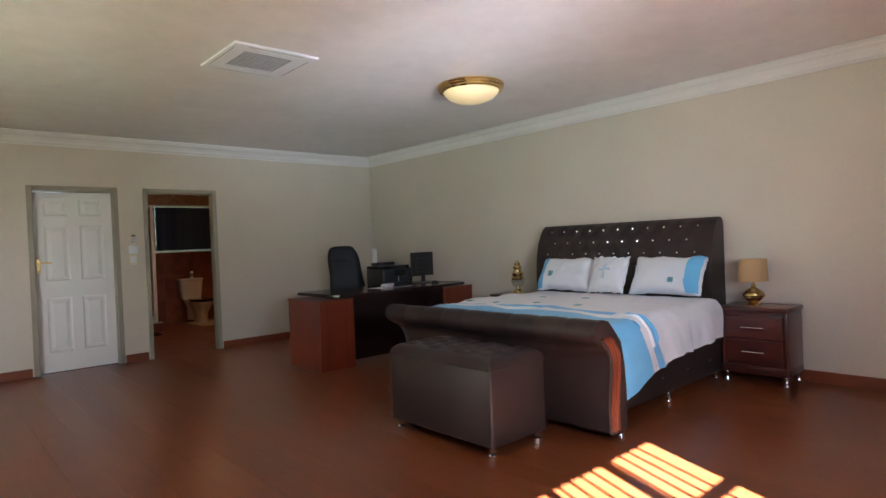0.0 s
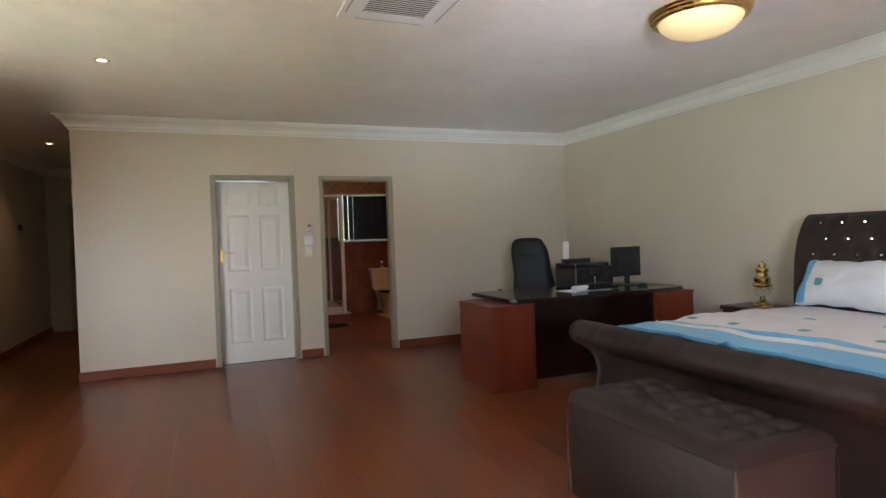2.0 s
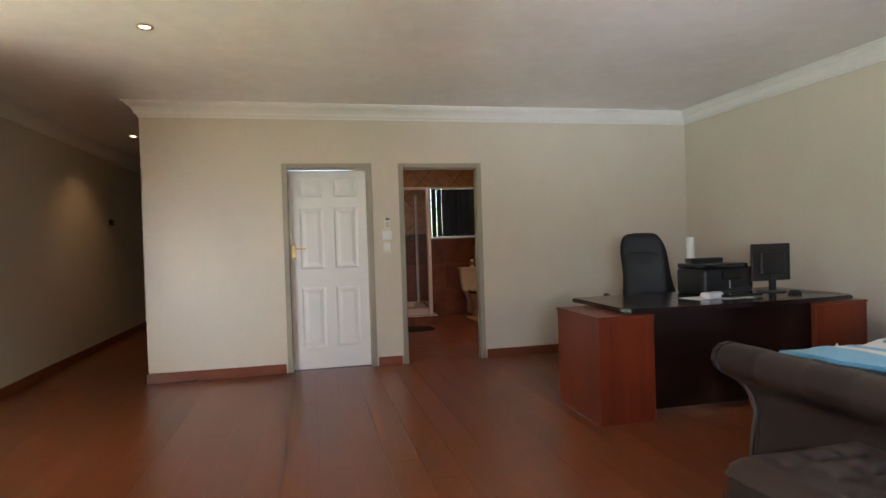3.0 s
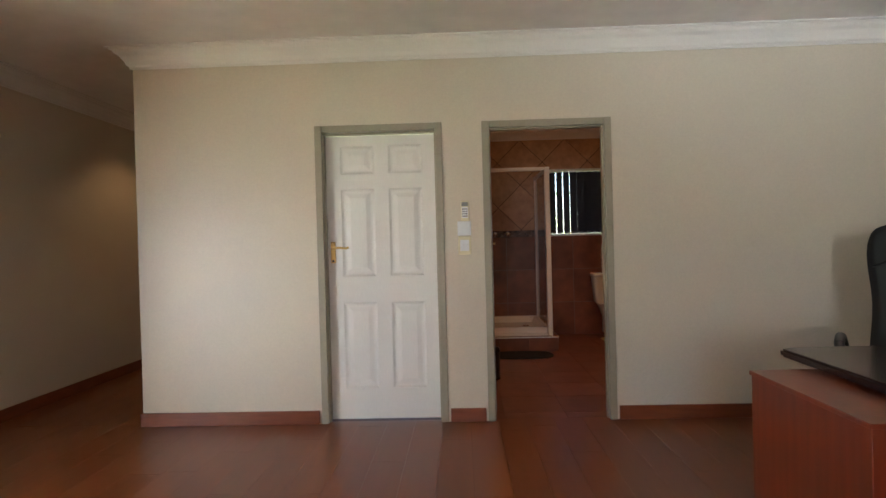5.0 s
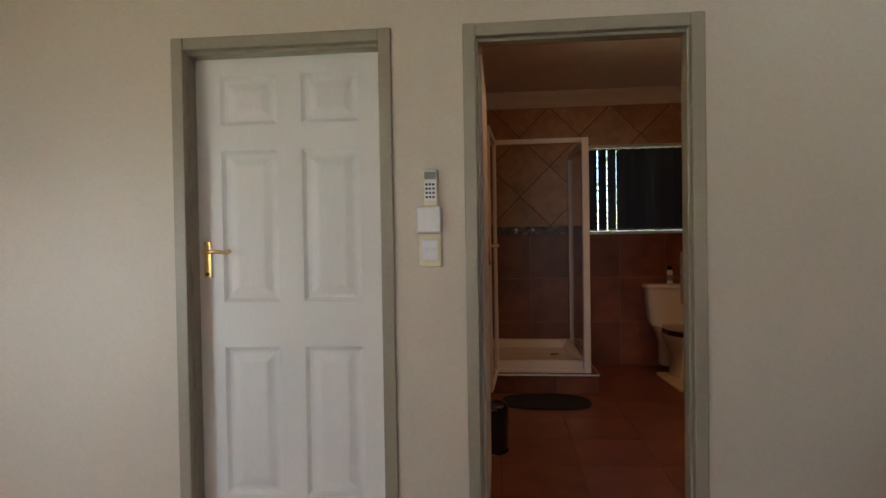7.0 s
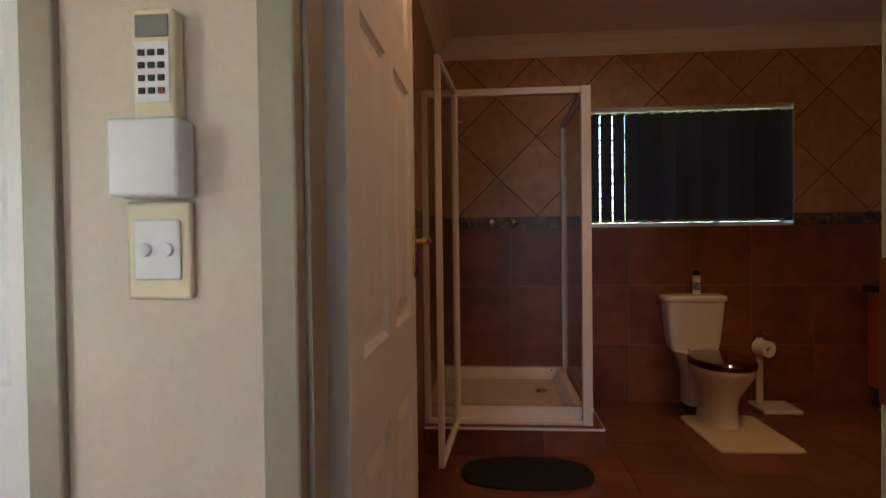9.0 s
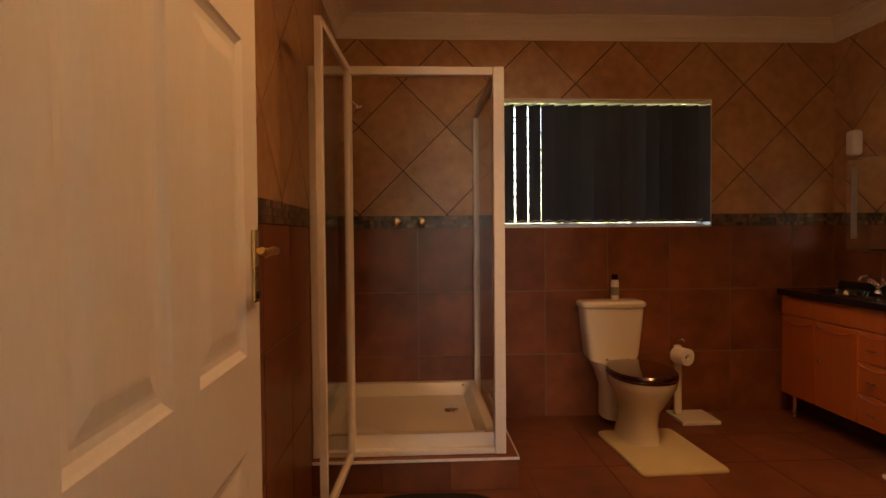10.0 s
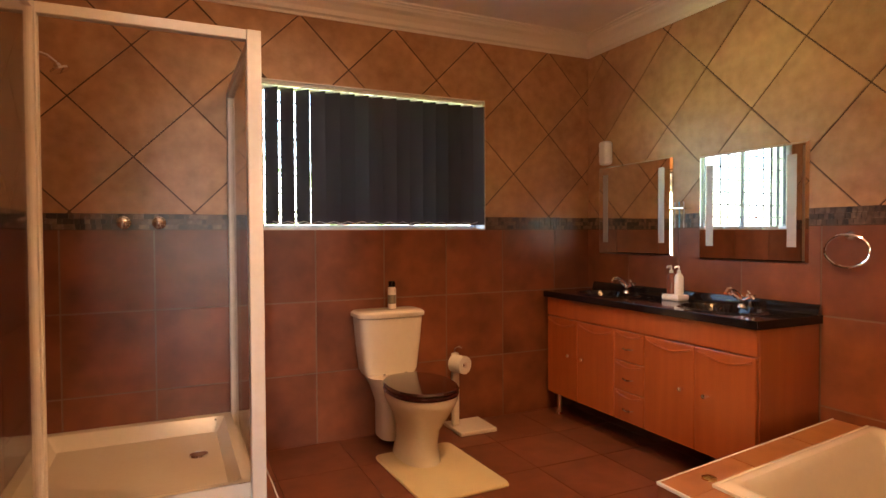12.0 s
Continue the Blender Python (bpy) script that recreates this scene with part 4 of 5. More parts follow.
def build_downlight(x, y):
    d = thing("downlight", pose(x, y, ZB if y > YD2 and x > XH else ZC), "small recessed downlight, lit, in a white ring", "downlight", "recessed downlights")
    part("trim_ring", lathe([(0.034, 0), (0.05, 0), (0.05, -0.006), (0.04, -0.009), (0.033, -0.004)], 24), BRASS, d, "", True)
    part("bulb", lathe([(0, -0.004), (0.03, -0.004), (0.031, -0.001), (0, 0.0)], 20), BULB, d)


build_aircon()
build_ceiling_light(3.6, 3.11, ZC)
# Unseen copy of the bedroom bowl, added to go with the bathroom lamp.
build_ceiling_light(ADDED_BOWL[0], ADDED_BOWL[1], ZB)
# The bathroom downlights are unseen, added to go with their spots.
for bx, by in BED_SPOTS + ADDED_SPOTS:
    build_downlight(bx, by)

swi = thing("light_switch", pose(1.841, YD, 1.158), "ivory light switch with two white rockers", "switch")
part("plate", box(-0.044, 0.044, -0.012, 0, 0, 0.128, 0.005, 3), GREYPL, swi)
part("rocker_plate", box(-0.031, 0.031, -0.0165, -0.0122, 0.026, 0.104, 0.002), WHITEPL, swi)
for sgn in (-1, 1):
    part("rocker", lathe([(0, 0), (0.009, 0), (0.008, 0.006), (0, 0.007)], 12, pose(sgn * 0.015, -0.0165, 0.065, 90)), WHITEPL, swi)
dim = thing("wall_control", pose(1.841, YD, 1.29), "white plastic control box above the switch", "control box")
part("case", box(-0.046, 0.046, -0.036, 0, 0, 0.098, 0.006, 3), WHITEPL, dim, "", True)
part("cover", box(-0.0465, 0.0465, -0.046, -0.0365, -0.0005, 0.0985, 0.006, 3), WHITEPL, dim, "smooth white front cover", True)
rem = thing("remote_control", pose(1.848, YD, 1.388), "ivory remote control in its wall holder", "remote control")
part("case", box(-0.028, 0.028, -0.028, 0, 0, 0.142, 0.006, 3), GREYPL, rem)
part("display", box(-0.022, 0.022, -0.0305, -0.028, 0.104, 0.132, 0.001), LENSGREY, rem, "grey display window")
part("keypad", box(-0.022, 0.022, -0.03, -0.028, 0.022, 0.098), WHITEPL, rem)
for ky in range(4):
    for kx in range(3):
        part("button", box(-0.018 + kx * 0.013, -0.009 + kx * 0.013, -0.0325, -0.03, 0.032 + ky * 0.016, 0.040 + ky * 0.016, 0.001), RUBBED if (kx, ky) == (2, 0) else BLACK, rem)

# The near-black leaf stands in for the darkness of an unlit doorway.
pd = thing("passage_doorway", pose(-1.25, YH - 0.06, 0), "half-seen frame at the passage end, its near-black leaf standing in for an unlit doorway", "door")
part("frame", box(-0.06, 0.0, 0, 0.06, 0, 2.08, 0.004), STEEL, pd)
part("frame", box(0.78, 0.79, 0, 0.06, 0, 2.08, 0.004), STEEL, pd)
part("leaf", box(0.0, 0.78, 0.03, 0.058, 0.005, 2.03, 0.003), UNLITDOOR, pd)
tagged(part("door_chime", box(XL, XL + 0.03, 10.0, 10.12, 1.62, 1.70, 0.006), BLACK), "small dark box on the passage wall", "chime")


# ---- bathroom things ----
def build_window():
    x0, x1, z0, z1 = WIN
    w = thing("window_2", pose(0, 0, 0), "white steel bathroom window with burglar bars", "window")
    w["kind"] = "structure"
    y = YW + 0.14
    bm = box(x0, x0 + 0.03, y - 0.02, y + 0.02, z0, z1)
    box(x1 - 0.03, x1, y - 0.02, y + 0.02, z0, z1, bm=bm)
    box(x0 + 0.03, x1 - 0.03, y - 0.02, y + 0.02, z0, z0 + 0.03, bm=bm)
    box(x0 + 0.03, x1 - 0.03, y - 0.02, y + 0.02, z1 - 0.03, z1, bm=bm)
    part("window_frame", bm, ALU, w)
    for k in range(1, 3):
        x = x0 + (x1 - x0) * k / 3
        part("mullion", box(x - 0.02, x + 0.02, y - 0.018, y + 0.018, z0 + 0.03, z1 - 0.03), ALU, w)
    for k in range(1, 8):
        z = z0 + (z1 - z0) * k / 8
        part("burglar_bar", box(x0, x1, y - 0.05, y - 0.044, z - 0.005, z + 0.005), ALU, w)
    for k in range(1, 6):
        x = x0 + (x1 - x0) * k / 6
        part("upright_bar", box(x - 0.005, x + 0.005, y - 0.043, y - 0.037, z0, z1), ALU, w)
    for k in range(3):
        xa = x0 + (x1 - x0) * k / 3
        p = part("pane", box(xa + 0.03, xa + (x1 - x0) / 3 - 0.03, y - 0.002, y + 0.002, z0 + 0.03, z1 - 0.03), PANE, w, "clear window glass")
        p.visible_shadow = False
    part("sill", box(x0, x1, YW - 0.004, YW + 0.12, z0 - 0.004, z0 + 0.008, 0.002), ALU, w, "white sill")
    for xa, xb in ((x0, x0 + 0.008), (x1 - 0.008, x1)):
        part("reveal_trim", box(xa, xb, YW - 0.006, YW + 0.12, z0 + 0.008, z1), ALU, w)
    part("reveal_head", box(x0 + 0.008, x1 - 0.008, YW - 0.006, YW + 0.12, z1 - 0.008, z1), ALU, w)


def build_blind():
    x0, x1, z0, z1 = WIN
    b = thing("vertical_blind", pose((x0 + x1) / 2, YW + 0.045, z0), "charcoal cloth vertical blind, mostly closed", "blind")
    wpart("head_rail", box(x0 + 0.012, x1 - 0.012, YW + 0.004, YW + 0.04, z1 - 0.03, z1 - 0.01, 0.004), ALU, b, "white head rail")
    n = 16
    pitch = (x1 - x0 - 0.105) / (n - 1)
    random.seed(11)
    for k in range(n):
        x = x0 + 0.062 + pitch * k
        turn = -36 + random.uniform(-3, 3) - (12 if k < 3 else 0)
        top = z1 - 0.04
        vane = sheet(6, 2, lambda u, v: ((u - 0.5) * 0.098, 0.006 * math.cos((u - 0.5) * 3), z0 + 0.032 + (top - z0 - 0.032) * v))
        bm = thicken(vane, 0.0012)
        bm.transform(pose(x, YW + 0.022, 0, 0, 0, turn))
        slat = wpart("vane", bm, BLIND, b, "charcoal cloth vane", True)
        clip_bm = box(-0.016, 0.016, -0.003, 0.003, top, top + 0.02, 0.002)
        clip_bm.transform(pose(x, YW + 0.022, 0, 0, 0, turn))
        wpart("clip", clip_bm, WHITEPL, slat)
    wpart("bottom_chain", tube([(x0 + 0.06 + 0.045 * k, YW - 0.012, z0 + 0.05 - 0.012 * (k % 2)) for k in range(31)], 0.002, 5), WHITEPL, b)


def framed_panel(root, name, x0, x1, z0, z1, m, rail, label):
    """A glazed panel in a white frame, built in its own plane and placed by m (room coordinates)."""
    bm = box(x0, x0 + rail, -0.014, 0.014, z0, z1, 0.003)
    box(x1 - rail, x1, -0.014, 0.014, z0, z1, 0.003, bm=bm)
    box(x0 + rail, x1 - rail, -0.014, 0.014, z0, z0 + rail, 0.003, bm=bm)
    box(x0 + rail, x1 - rail, -0.014, 0.014, z1 - rail, z1, 0.003, bm=bm)
    bm.transform(m)
    p = wpart(name, bm, ALU, root, label)
    g = box(x0 + rail * 0.7, x1 - rail * 0.7, -0.003, 0.003, z0 + rail * 0.7, z1 - rail * 0.7)
    g.transform(m)
    wpart("glass_pane", g, CLEAR, p, "clear shower glass")
    return p


def build_shower():
    base = structure("shower_plinth", box(XB + 0.006, 2.875, 9.705, YW - 0.006, 0, 0.156), GROUT, "rust tiled plinth under the shower tray", "plinth")
    for k in range(3):
        xa, xb = XB + 0.008 + 0.335 * k, XB + 0.008 + 0.335 * k + 0.33
        part("plinth_tile", box(xa, min(xb, 2.875), 9.699, 9.705, 0.002, 0.15), LOWTILE, base)
    for k in range(3):
        ya = 9.705 + 0.38 * k
        part("plinth_tile", box(2.875, 2.881, ya, min(ya + 0.376, YW - 0.008), 0.002, 0.15), LOWTILE, base)
    bm = box(XB + 0.008, 2.884, 9.696, 9.745, 0.1565, 0.162)
    box(2.835, 2.884, 9.745, YW - 0.008, 0.1565, 0.162, bm=bm)
    part("ledge_tile", bm, LOWTILE, base)
    bm = box(XB + 0.008, 2.886, 9.693, 9.699, 0.15, 0.163)
    box(2.881, 2.887, 9.699, YW - 0.008, 0.15, 0.163, bm=bm)
    part("edge_trim", bm, WHITEPL, base, "white tile trim")
    tray = thing("shower_tray", pose(2.35, 10.28, 0.162), "cream acrylic shower tray with a chrome drain", "shower tray")
    x0, x1, y0, y1 = XB + 0.008, 2.784, 9.79, YW - 0.008

    def dish(u, v):
        x, y = x0 + (x1 - x0) * u, y0 + (y1 - y0) * v
        e = min(x - x0, x1 - x, y - y0, y1 - y)
        t = min(1, max(0, (e - 0.035) / 0.05))
        t = t * t * (3 - 2 * t)
        return (x, y, 0.262 - 0.075 * t - 0.006 * min(1, e / 0.3))

    bm = sheet(44, 50, dish)
    wpart("basin", bm, PORCELAIN, tray, "", True)
    bm = box(x0, x1, y0, y0 + 0.004, 0.1625, 0.258)
    box(x1 - 0.004, x1, y0 + 0.004, y1, 0.1625, 0.258, bm=bm)
    wpart("apron", bm, PORCELAIN, tray)
    wpart("drain", lathe([(0, 0.012), (0.03, 0.012), (0.042, 0.008), (0.045, 0), (0, 0)], 24, pose(2.6, 10.42, 0.183)), CHROME, tray, "chrome drain cap", True)
    wpart("overflow", lathe([(0, 0), (0.006, 0), (0.006, 0.003), (0, 0.003)], 10, pose(2.7, YW - 0.075, 0.246, 60)), BLACK, tray)
    enc = thing("shower_enclosure", pose(2.35, 10.28, 0.164), "shower enclosure of white framed clear glass with its door open", "shower")
    zb, zt = 0.164, 2.075
    for nm, xa, xb, ya, yb in (("corner_post", 2.772, 2.828, 9.735, 9.79), ("wall_post", XB + 0.006, XB + 0.04, 9.74, 9.785), ("wall_post", 2.785, 2.825, YW - 0.04, YW - 0.006), ("hinge_post", 2.055, 2.083, 9.745, 9.783)):
        wpart(nm, box(xa, xb, ya, yb, zb, zt, 0.005, 2), ALU, enc)
    wpart("head_rail", box(XB + 0.04, 2.772, 9.742, 9.783, zt - 0.04, zt, 0.004), ALU, enc)
    wpart("sill_rail", box(XB + 0.04, 2.772, 9.742, 9.783, zb, zb + 0.03, 0.004), ALU, enc)
    wpart("head_rail", box(2.785, 2.822, 9.79, YW - 0.04, zt - 0.04, zt, 0.004), ALU, enc)
    wpart("sill_rail", box(2.785, 2.822, 9.79, YW - 0.04, zb, zb + 0.03, 0.004), ALU, enc)
    wpart("glass_pane", box(2.80, 2.806, 9.79, YW - 0.04, zb + 0.03, zt - 0.04), CLEAR, enc, "clear shower glass")
    wpart("glass_pane", box(XB + 0.04, 2.055, 9.76, 9.766, zb + 0.03, zt - 0.04), CLEAR, enc, "clear shower glass")
    framed_panel(enc, "shower_door", 0, 0.66, zb + 0.005, zt - 0.005, pose(2.066, 9.735, 0, 0, 0, -93.2), 0.03, "open white framed glass shower door")
    for x in (2.265, 2.433):
        t = thing("shower_tap", pose(x, YW - 0.006, 1.336, 90), "round chrome shower tap", "tap", "shower taps")
        part("rose", lathe([(0, 0), (0.036, 0), (0.034, 0.008), (0.018, 0.014), (0.016, 0.03), (0, 0.03)], 24), CHROME, t, "", True)
        prof = lathe([(0, 0.03), (0.026, 0.032), (0.03, 0.045), (0.026, 0.058), (0.014, 0.064), (0, 0.064)], 8)
        part("knob", prof, CHROME, t, "", True)
    hd = thing("wall_shower", pose(1.88, 10.45, 2.08), "chrome shower rose on a short wall arm", "shower")
    part("arm", tube([(0, 0, 0), (0.06, 0, 0.01), (0.12, 0, -0.005), (0.155, 0, -0.035)], 0.009, 10), CHROME, hd, "", True)
    part("rose", lathe([(0, 0.03), (0.014, 0.025), (0.02, 0.01), (0.042, 0.0), (0.042, -0.01), (0, -0.012)], 24, pose(0.165, 0, -0.06, 0, -25)), CHROME, hd, "", True)


def ellipse_loft(rings, steps=36, shape=2.3):
    """Stacked rounded rings of (cx, cy, rx, ry, z)."""
    bm = bmesh.new()
    loops = []
    for cx, cy, rx, ry, z in rings:
        loop = []
        for k in range(steps):
            a = 2 * math.pi * k / steps
            c, s = math.cos(a), math.sin(a)
            loop.append(bm.verts.new((cx + rx * math.copysign(abs(c) ** (2 / shape), c), cy + ry * math.copysign(abs(s) ** (2 / shape), s), z)))
        loops.append(loop)
    for a, b in zip(loops, loops[1:]):
        for k in range(steps):
            n = (k + 1) % steps
            bm.faces.new((a[k], a[n], b[n], b[k]))
    bm.faces.new(loops[0][::-1])
    bm.faces.new(loops[-1])
    return bm


def build_toilet():
    wc = thing("toilet", pose(3.70, 10.5, 0), "cream porcelain close-coupled toilet with a dark cherry lid", "toilet")
    c = 3.69
    wpart("bowl", ellipse_loft([(c + 0.045, 10.370, 0.115, 0.205, 0), (c + 0.045, 10.370, 0.112, 0.2, 0.03), (c + 0.045, 10.360, 0.098, 0.175, 0.12), (c + 0.045, 10.350, 0.105, 0.185, 0.2), (c + 0.045, 10.325, 0.14, 0.225, 0.28), (c + 0.045, 10.310, 0.175, 0.25, 0.345), (c + 0.045, 10.305, 0.185, 0.258, 0.375), (c + 0.045, 10.305, 0.185, 0.258, 0.4)]), PORCELAIN, wc, "", True)
    wpart("outlet", ellipse_loft([(c, 10.66, 0.085, 0.12, 0.05), (c, 10.66, 0.085, 0.12, 0.25), (c, 10.66, 0.12, 0.15, 0.36), (c, 10.66, 0.16, 0.155, 0.425)], 28, 3), PORCELAIN, wc, "", True)
    tank = ellipse_loft([(c, 10.715, 0.155, 0.088, 0.42), (c, 10.715, 0.17, 0.094, 0.45), (c, 10.712, 0.19, 0.1, 0.62), (c, 10.71, 0.203, 0.103, 0.765)], 44, 6)
    cis = wpart("cistern", tank, PORCELAIN, wc, "", True)
    lid = ellipse_loft([(c, 10.708, 0.205, 0.108, 0.767), (c, 10.708, 0.216, 0.114, 0.775), (c, 10.708, 0.216, 0.114, 0.795), (c, 10.708, 0.2, 0.1, 0.808)], 44, 6)
    wpart("cistern_lid", lid, PORCELAIN, wc, "", True)
    seat = wpart("seat", ellipse_loft([(c + 0.045, 10.305, 0.19, 0.262, 0.402), (c + 0.045, 10.305, 0.192, 0.264, 0.412), (c + 0.045, 10.305, 0.188, 0.26, 0.42)]), SEATWOOD, wc, "dark cherry wooden seat", True)
    wpart("seat_lid", ellipse_loft([(c + 0.045, 10.305, 0.188, 0.26, 0.423), (c + 0.045, 10.305, 0.193, 0.265, 0.432), (c + 0.045, 10.305, 0.185, 0.255, 0.444), (c + 0.045, 10.305, 0.13, 0.19, 0.449)]), SEATWOOD, wc, "glossy dark cherry lid", True)
    for s in (-0.07, 0.07):
        wpart("hinge", lathe([(0, 0), (0.009, 0), (0.009, 0.02), (0, 0.02)], 12, pose(c + s, 10.58, 0.424)), CHROME, seat)
    can = thing("aerosol_can", pose(3.73, 10.74, 0.809), "white aerosol can with a black cap on the cistern", "spray can")
    part("can_body", lathe([(0, 0), (0.025, 0), (0.026, 0.006), (0.026, 0.12), (0.02, 0.135), (0, 0.135)], 20), WHITEPL, can, "", True)
    part("label_band", lathe([(0.0263, 0.03), (0.0265, 0.03), (0.0265, 0.085), (0.0263, 0.085)], 20), LENSGREY, can)
    part("cap", lathe([(0, 0.133), (0.021, 0.133), (0.021, 0.165), (0.016, 0.17), (0, 0.17)], 20), GLOSSBLACK, can, "", True)
    st = thing("toilet_roll_stand", pose(4.24, 10.71, 0), "cream free-standing toilet roll holder", "toilet roll holder")
    part("base", box(-0.13, 0.13, -0.16, 0.1, 0, 0.028, 0.008, 3), PORCELAIN, st)
    part("upright", box(-0.115, -0.065, -0.018, 0.018, 0.028, 0.50, 0.012, 3), PORCELAIN, st, "", True)
    part("hook", tube([(-0.09, 0, 0.5), (-0.09, 0, 0.53), (-0.06, 0, 0.54), (-0.04, 0, 0.525)], 0.006, 8), CHROME, st, "", True)
    part("arm", tube([(-0.09, -0.01, 0.44), (-0.09, -0.12, 0.44)], 0.008, 8), CHROME, st, "", True)
    roll = lathe([(0.02, -0.05), (0.055, -0.05), (0.056, 0.05), (0.02, 0.05), (0.02, -0.05)], 28, pose(-0.095, -0.075, 0.44, 90, 0, 20))
    part("paper_roll", roll, PAPER, st, "white toilet paper roll", True)


def build_bin():
    b = thing("pedal_bin", pose(2.045, 8.42, 0), "small black round pedal bin beside the open door", "bin")
    part("bin_body", lathe([(0, 0.004), (0.088, 0.004), (0.092, 0.012), (0.098, 0.25), (0.094, 0.252), (0, 0.252)], 28), BLACK, b, "", True)
    part("base_ring", lathe([(0, 0), (0.097, 0), (0.099, 0.008), (0.094, 0.016), (0, 0.016)], 28), GLOSSBLACK, b, "", True)
    part("lid", lathe([(0.1, 0.254), (0.1, 0.264), (0.085, 0.283), (0.05, 0.294), (0, 0.298)], 28), GLOSSBLACK, b, "glossy domed lid", True)
    part("pedal", box(-0.022, 0.022, -0.128, -0.094, 0.008, 0.016, 0.003), CHROME, b, "chrome pedal")


def rug(name, x0, x1, y0, y1, turn, mat, label, power=8.0, notch=False):
    r = thing(name, pose((x0 + x1) / 2, (y0 + y1) / 2, 0, 0, 0, turn), label, "bath mat")
    rx, ry = (x1 - x0) / 2, (y1 - y0) / 2
    rings = [(0, 0, rx, ry, 0.001), (0, 0, rx * 1.005, ry * 1.005, 0.008), (0, 0, rx * 0.985, ry * 0.985, 0.015), (0, 0, rx * 0.6, ry * 0.6, 0.016)]
    bm = ellipse_loft(rings, 72, power)
    for v in bm.verts:
        n = noise.noise((v.co.x * 9, v.co.y * 9, 3))
        v.co.x += 0.006 * n
        v.co.y += 0.006 * noise.noise((v.co.y * 9, v.co.x * 9, 8))
    part("mat_body", bm, mat, r, "", True)


def build_vanity():
    x0, y0, y1 = 4.885, 9.105, 10.73
    v = thing("vanity_unit", pose(5.1, 9.9, 0), "orange cherry double vanity with doors and three drawers", "vanity")
    wpart("carcass", box(x0 + 0.02, XR - 0.006, y0, y1, 0.16, 0.825, 0.003), VANITY, v)
    wpart("frieze", box(x0, x0 + 0.02, y0, y1, 0.70, 0.825, 0.004), VANITY, v)
    spans = [("door", 10.40, 10.725), ("door", 10.05, 10.395), ("drawer", 9.805, 10.045), ("door", 9.457, 9.80), ("door", 9.11, 9.452)]
    for kind, a, b in spans:
        if kind == "door":
            d = wpart("door", box(x0 - 0.002, x0 + 0.018, a, b, 0.165, 0.694, 0.005, 2), VANITY, v)
            arch = [(a + 0.02 + (b - a - 0.04) * t, 0.672 - 0.03 * math.sin(math.pi * t)) for t in [k / 12 for k in range(13)]]
            run = tube([(x0 - 0.003, y, z) for y, z in arch], 0.006, 6)
            wpart("finger_pull", run, VANITY, d, "carved finger pull", True)
            mid = {10.40: 10.47, 10.05: 10.33, 9.457: 9.53, 9.11: 9.38}[a]
            wpart("knob", lathe([(0, 0), (0.006, 0), (0.006, 0.012), (0.013, 0.018), (0.011, 0.026), (0, 0.029)], 16, pose(x0 - 0.002, mid, 0.458, 0, -90)), CHROME, d, "chrome knob", True)
        else:
            for za, zb in ((0.165, 0.338), (0.343, 0.515), (0.52, 0.694)):
                d = wpart("drawer", box(x0 - 0.002, x0 + 0.018, a, b, za, zb, 0.005, 2), VANITY, v)
                run = tube([(x0 - 0.003, a + 0.02 + (b - a - 0.04) * k / 10, zb - 0.012 - 0.02 * math.sin(math.pi * k / 10)) for k in range(11)], 0.006, 6)
                wpart("finger_pull", run, VANITY, d, "carved finger pull", True)
                zc, yc = (za + zb) / 2 - 0.01, (a + b) / 2
                wpart("handle", tube([(x0, yc - 0.035, zc), (x0 - 0.018, yc - 0.03, zc), (x0 - 0.02, yc, zc - 0.004), (x0 - 0.018, yc + 0.03, zc), (x0, yc + 0.035, zc)], 0.005, 8), CHROME, d, "chrome drawer handle", True)
    for x, y in ((x0 + 0.06, y0 + 0.06), (x0 + 0.06, y1 - 0.06), (XR - 0.08, y0 + 0.06), (XR - 0.08, y1 - 0.06)):
        wpart("foot", lathe([(0, 0), (0.026, 0), (0.026, 0.01), (0.017, 0.02), (0.02, 0.16), (0, 0.16)], 16, pose(x, y, 0)), CHROME, v, "chrome foot", True)
    top = thing("granite_worktop", pose(5.1, 9.9, 0.826), "black granite double basin worktop", "worktop")
    basins = (10.35, 9.475)

    def slab(u, w):
        x, y = x0 - 0.02 + (XR - 0.008 - x0 + 0.02) * u, y0 - 0.015 + (y1 - y0 + 0.03) * w
        z = 0.868
        for b in basins:
            d = math.hypot((x - 5.10) / 0.155, (y - b) / 0.22)
            if d < 1:
                z -= 0.11 * (1 - d ** 4) ** 0.5
            elif d < 1.12:
                z += 0.008 * math.sin((d - 1) / 0.12 * math.pi)
        if u > 0.93:
            z += 0.05 * min(1, (u - 0.93) / 0.03)
        return (x, y, z)

    wpart("slab", sheet(60, 150, slab), GRANITE, top, "black granite with sunken basins", True)
    wpart("front_edge", box(x0 - 0.024, x0 - 0.0195, y0 - 0.015, y1 + 0.015, 0.828, 0.868, 0.0015), GRANITE, top)
    wpart("end_edge", box(x0 - 0.02, XR - 0.008, y0 - 0.019, y0 - 0.0145, 0.828, 0.8685, 0.0015), GRANITE, top)
    wpart("end_edge", box(x0 - 0.02, XR - 0.008, y1 + 0.0145, y1 + 0.019, 0.828, 0.8685, 0.0015), GRANITE, top)
    for b in basins:
        t = thing("basin_tap", pose(5.255, b, 0.868), "chrome cross-handled basin mixer tap", "tap", "basin taps")
        part("body", lathe([(0, 0), (0.025, 0), (0.022, 0.012), (0.014, 0.02), (0.014, 0.06), (0, 0.064)], 20), CHROME, t, "", True)
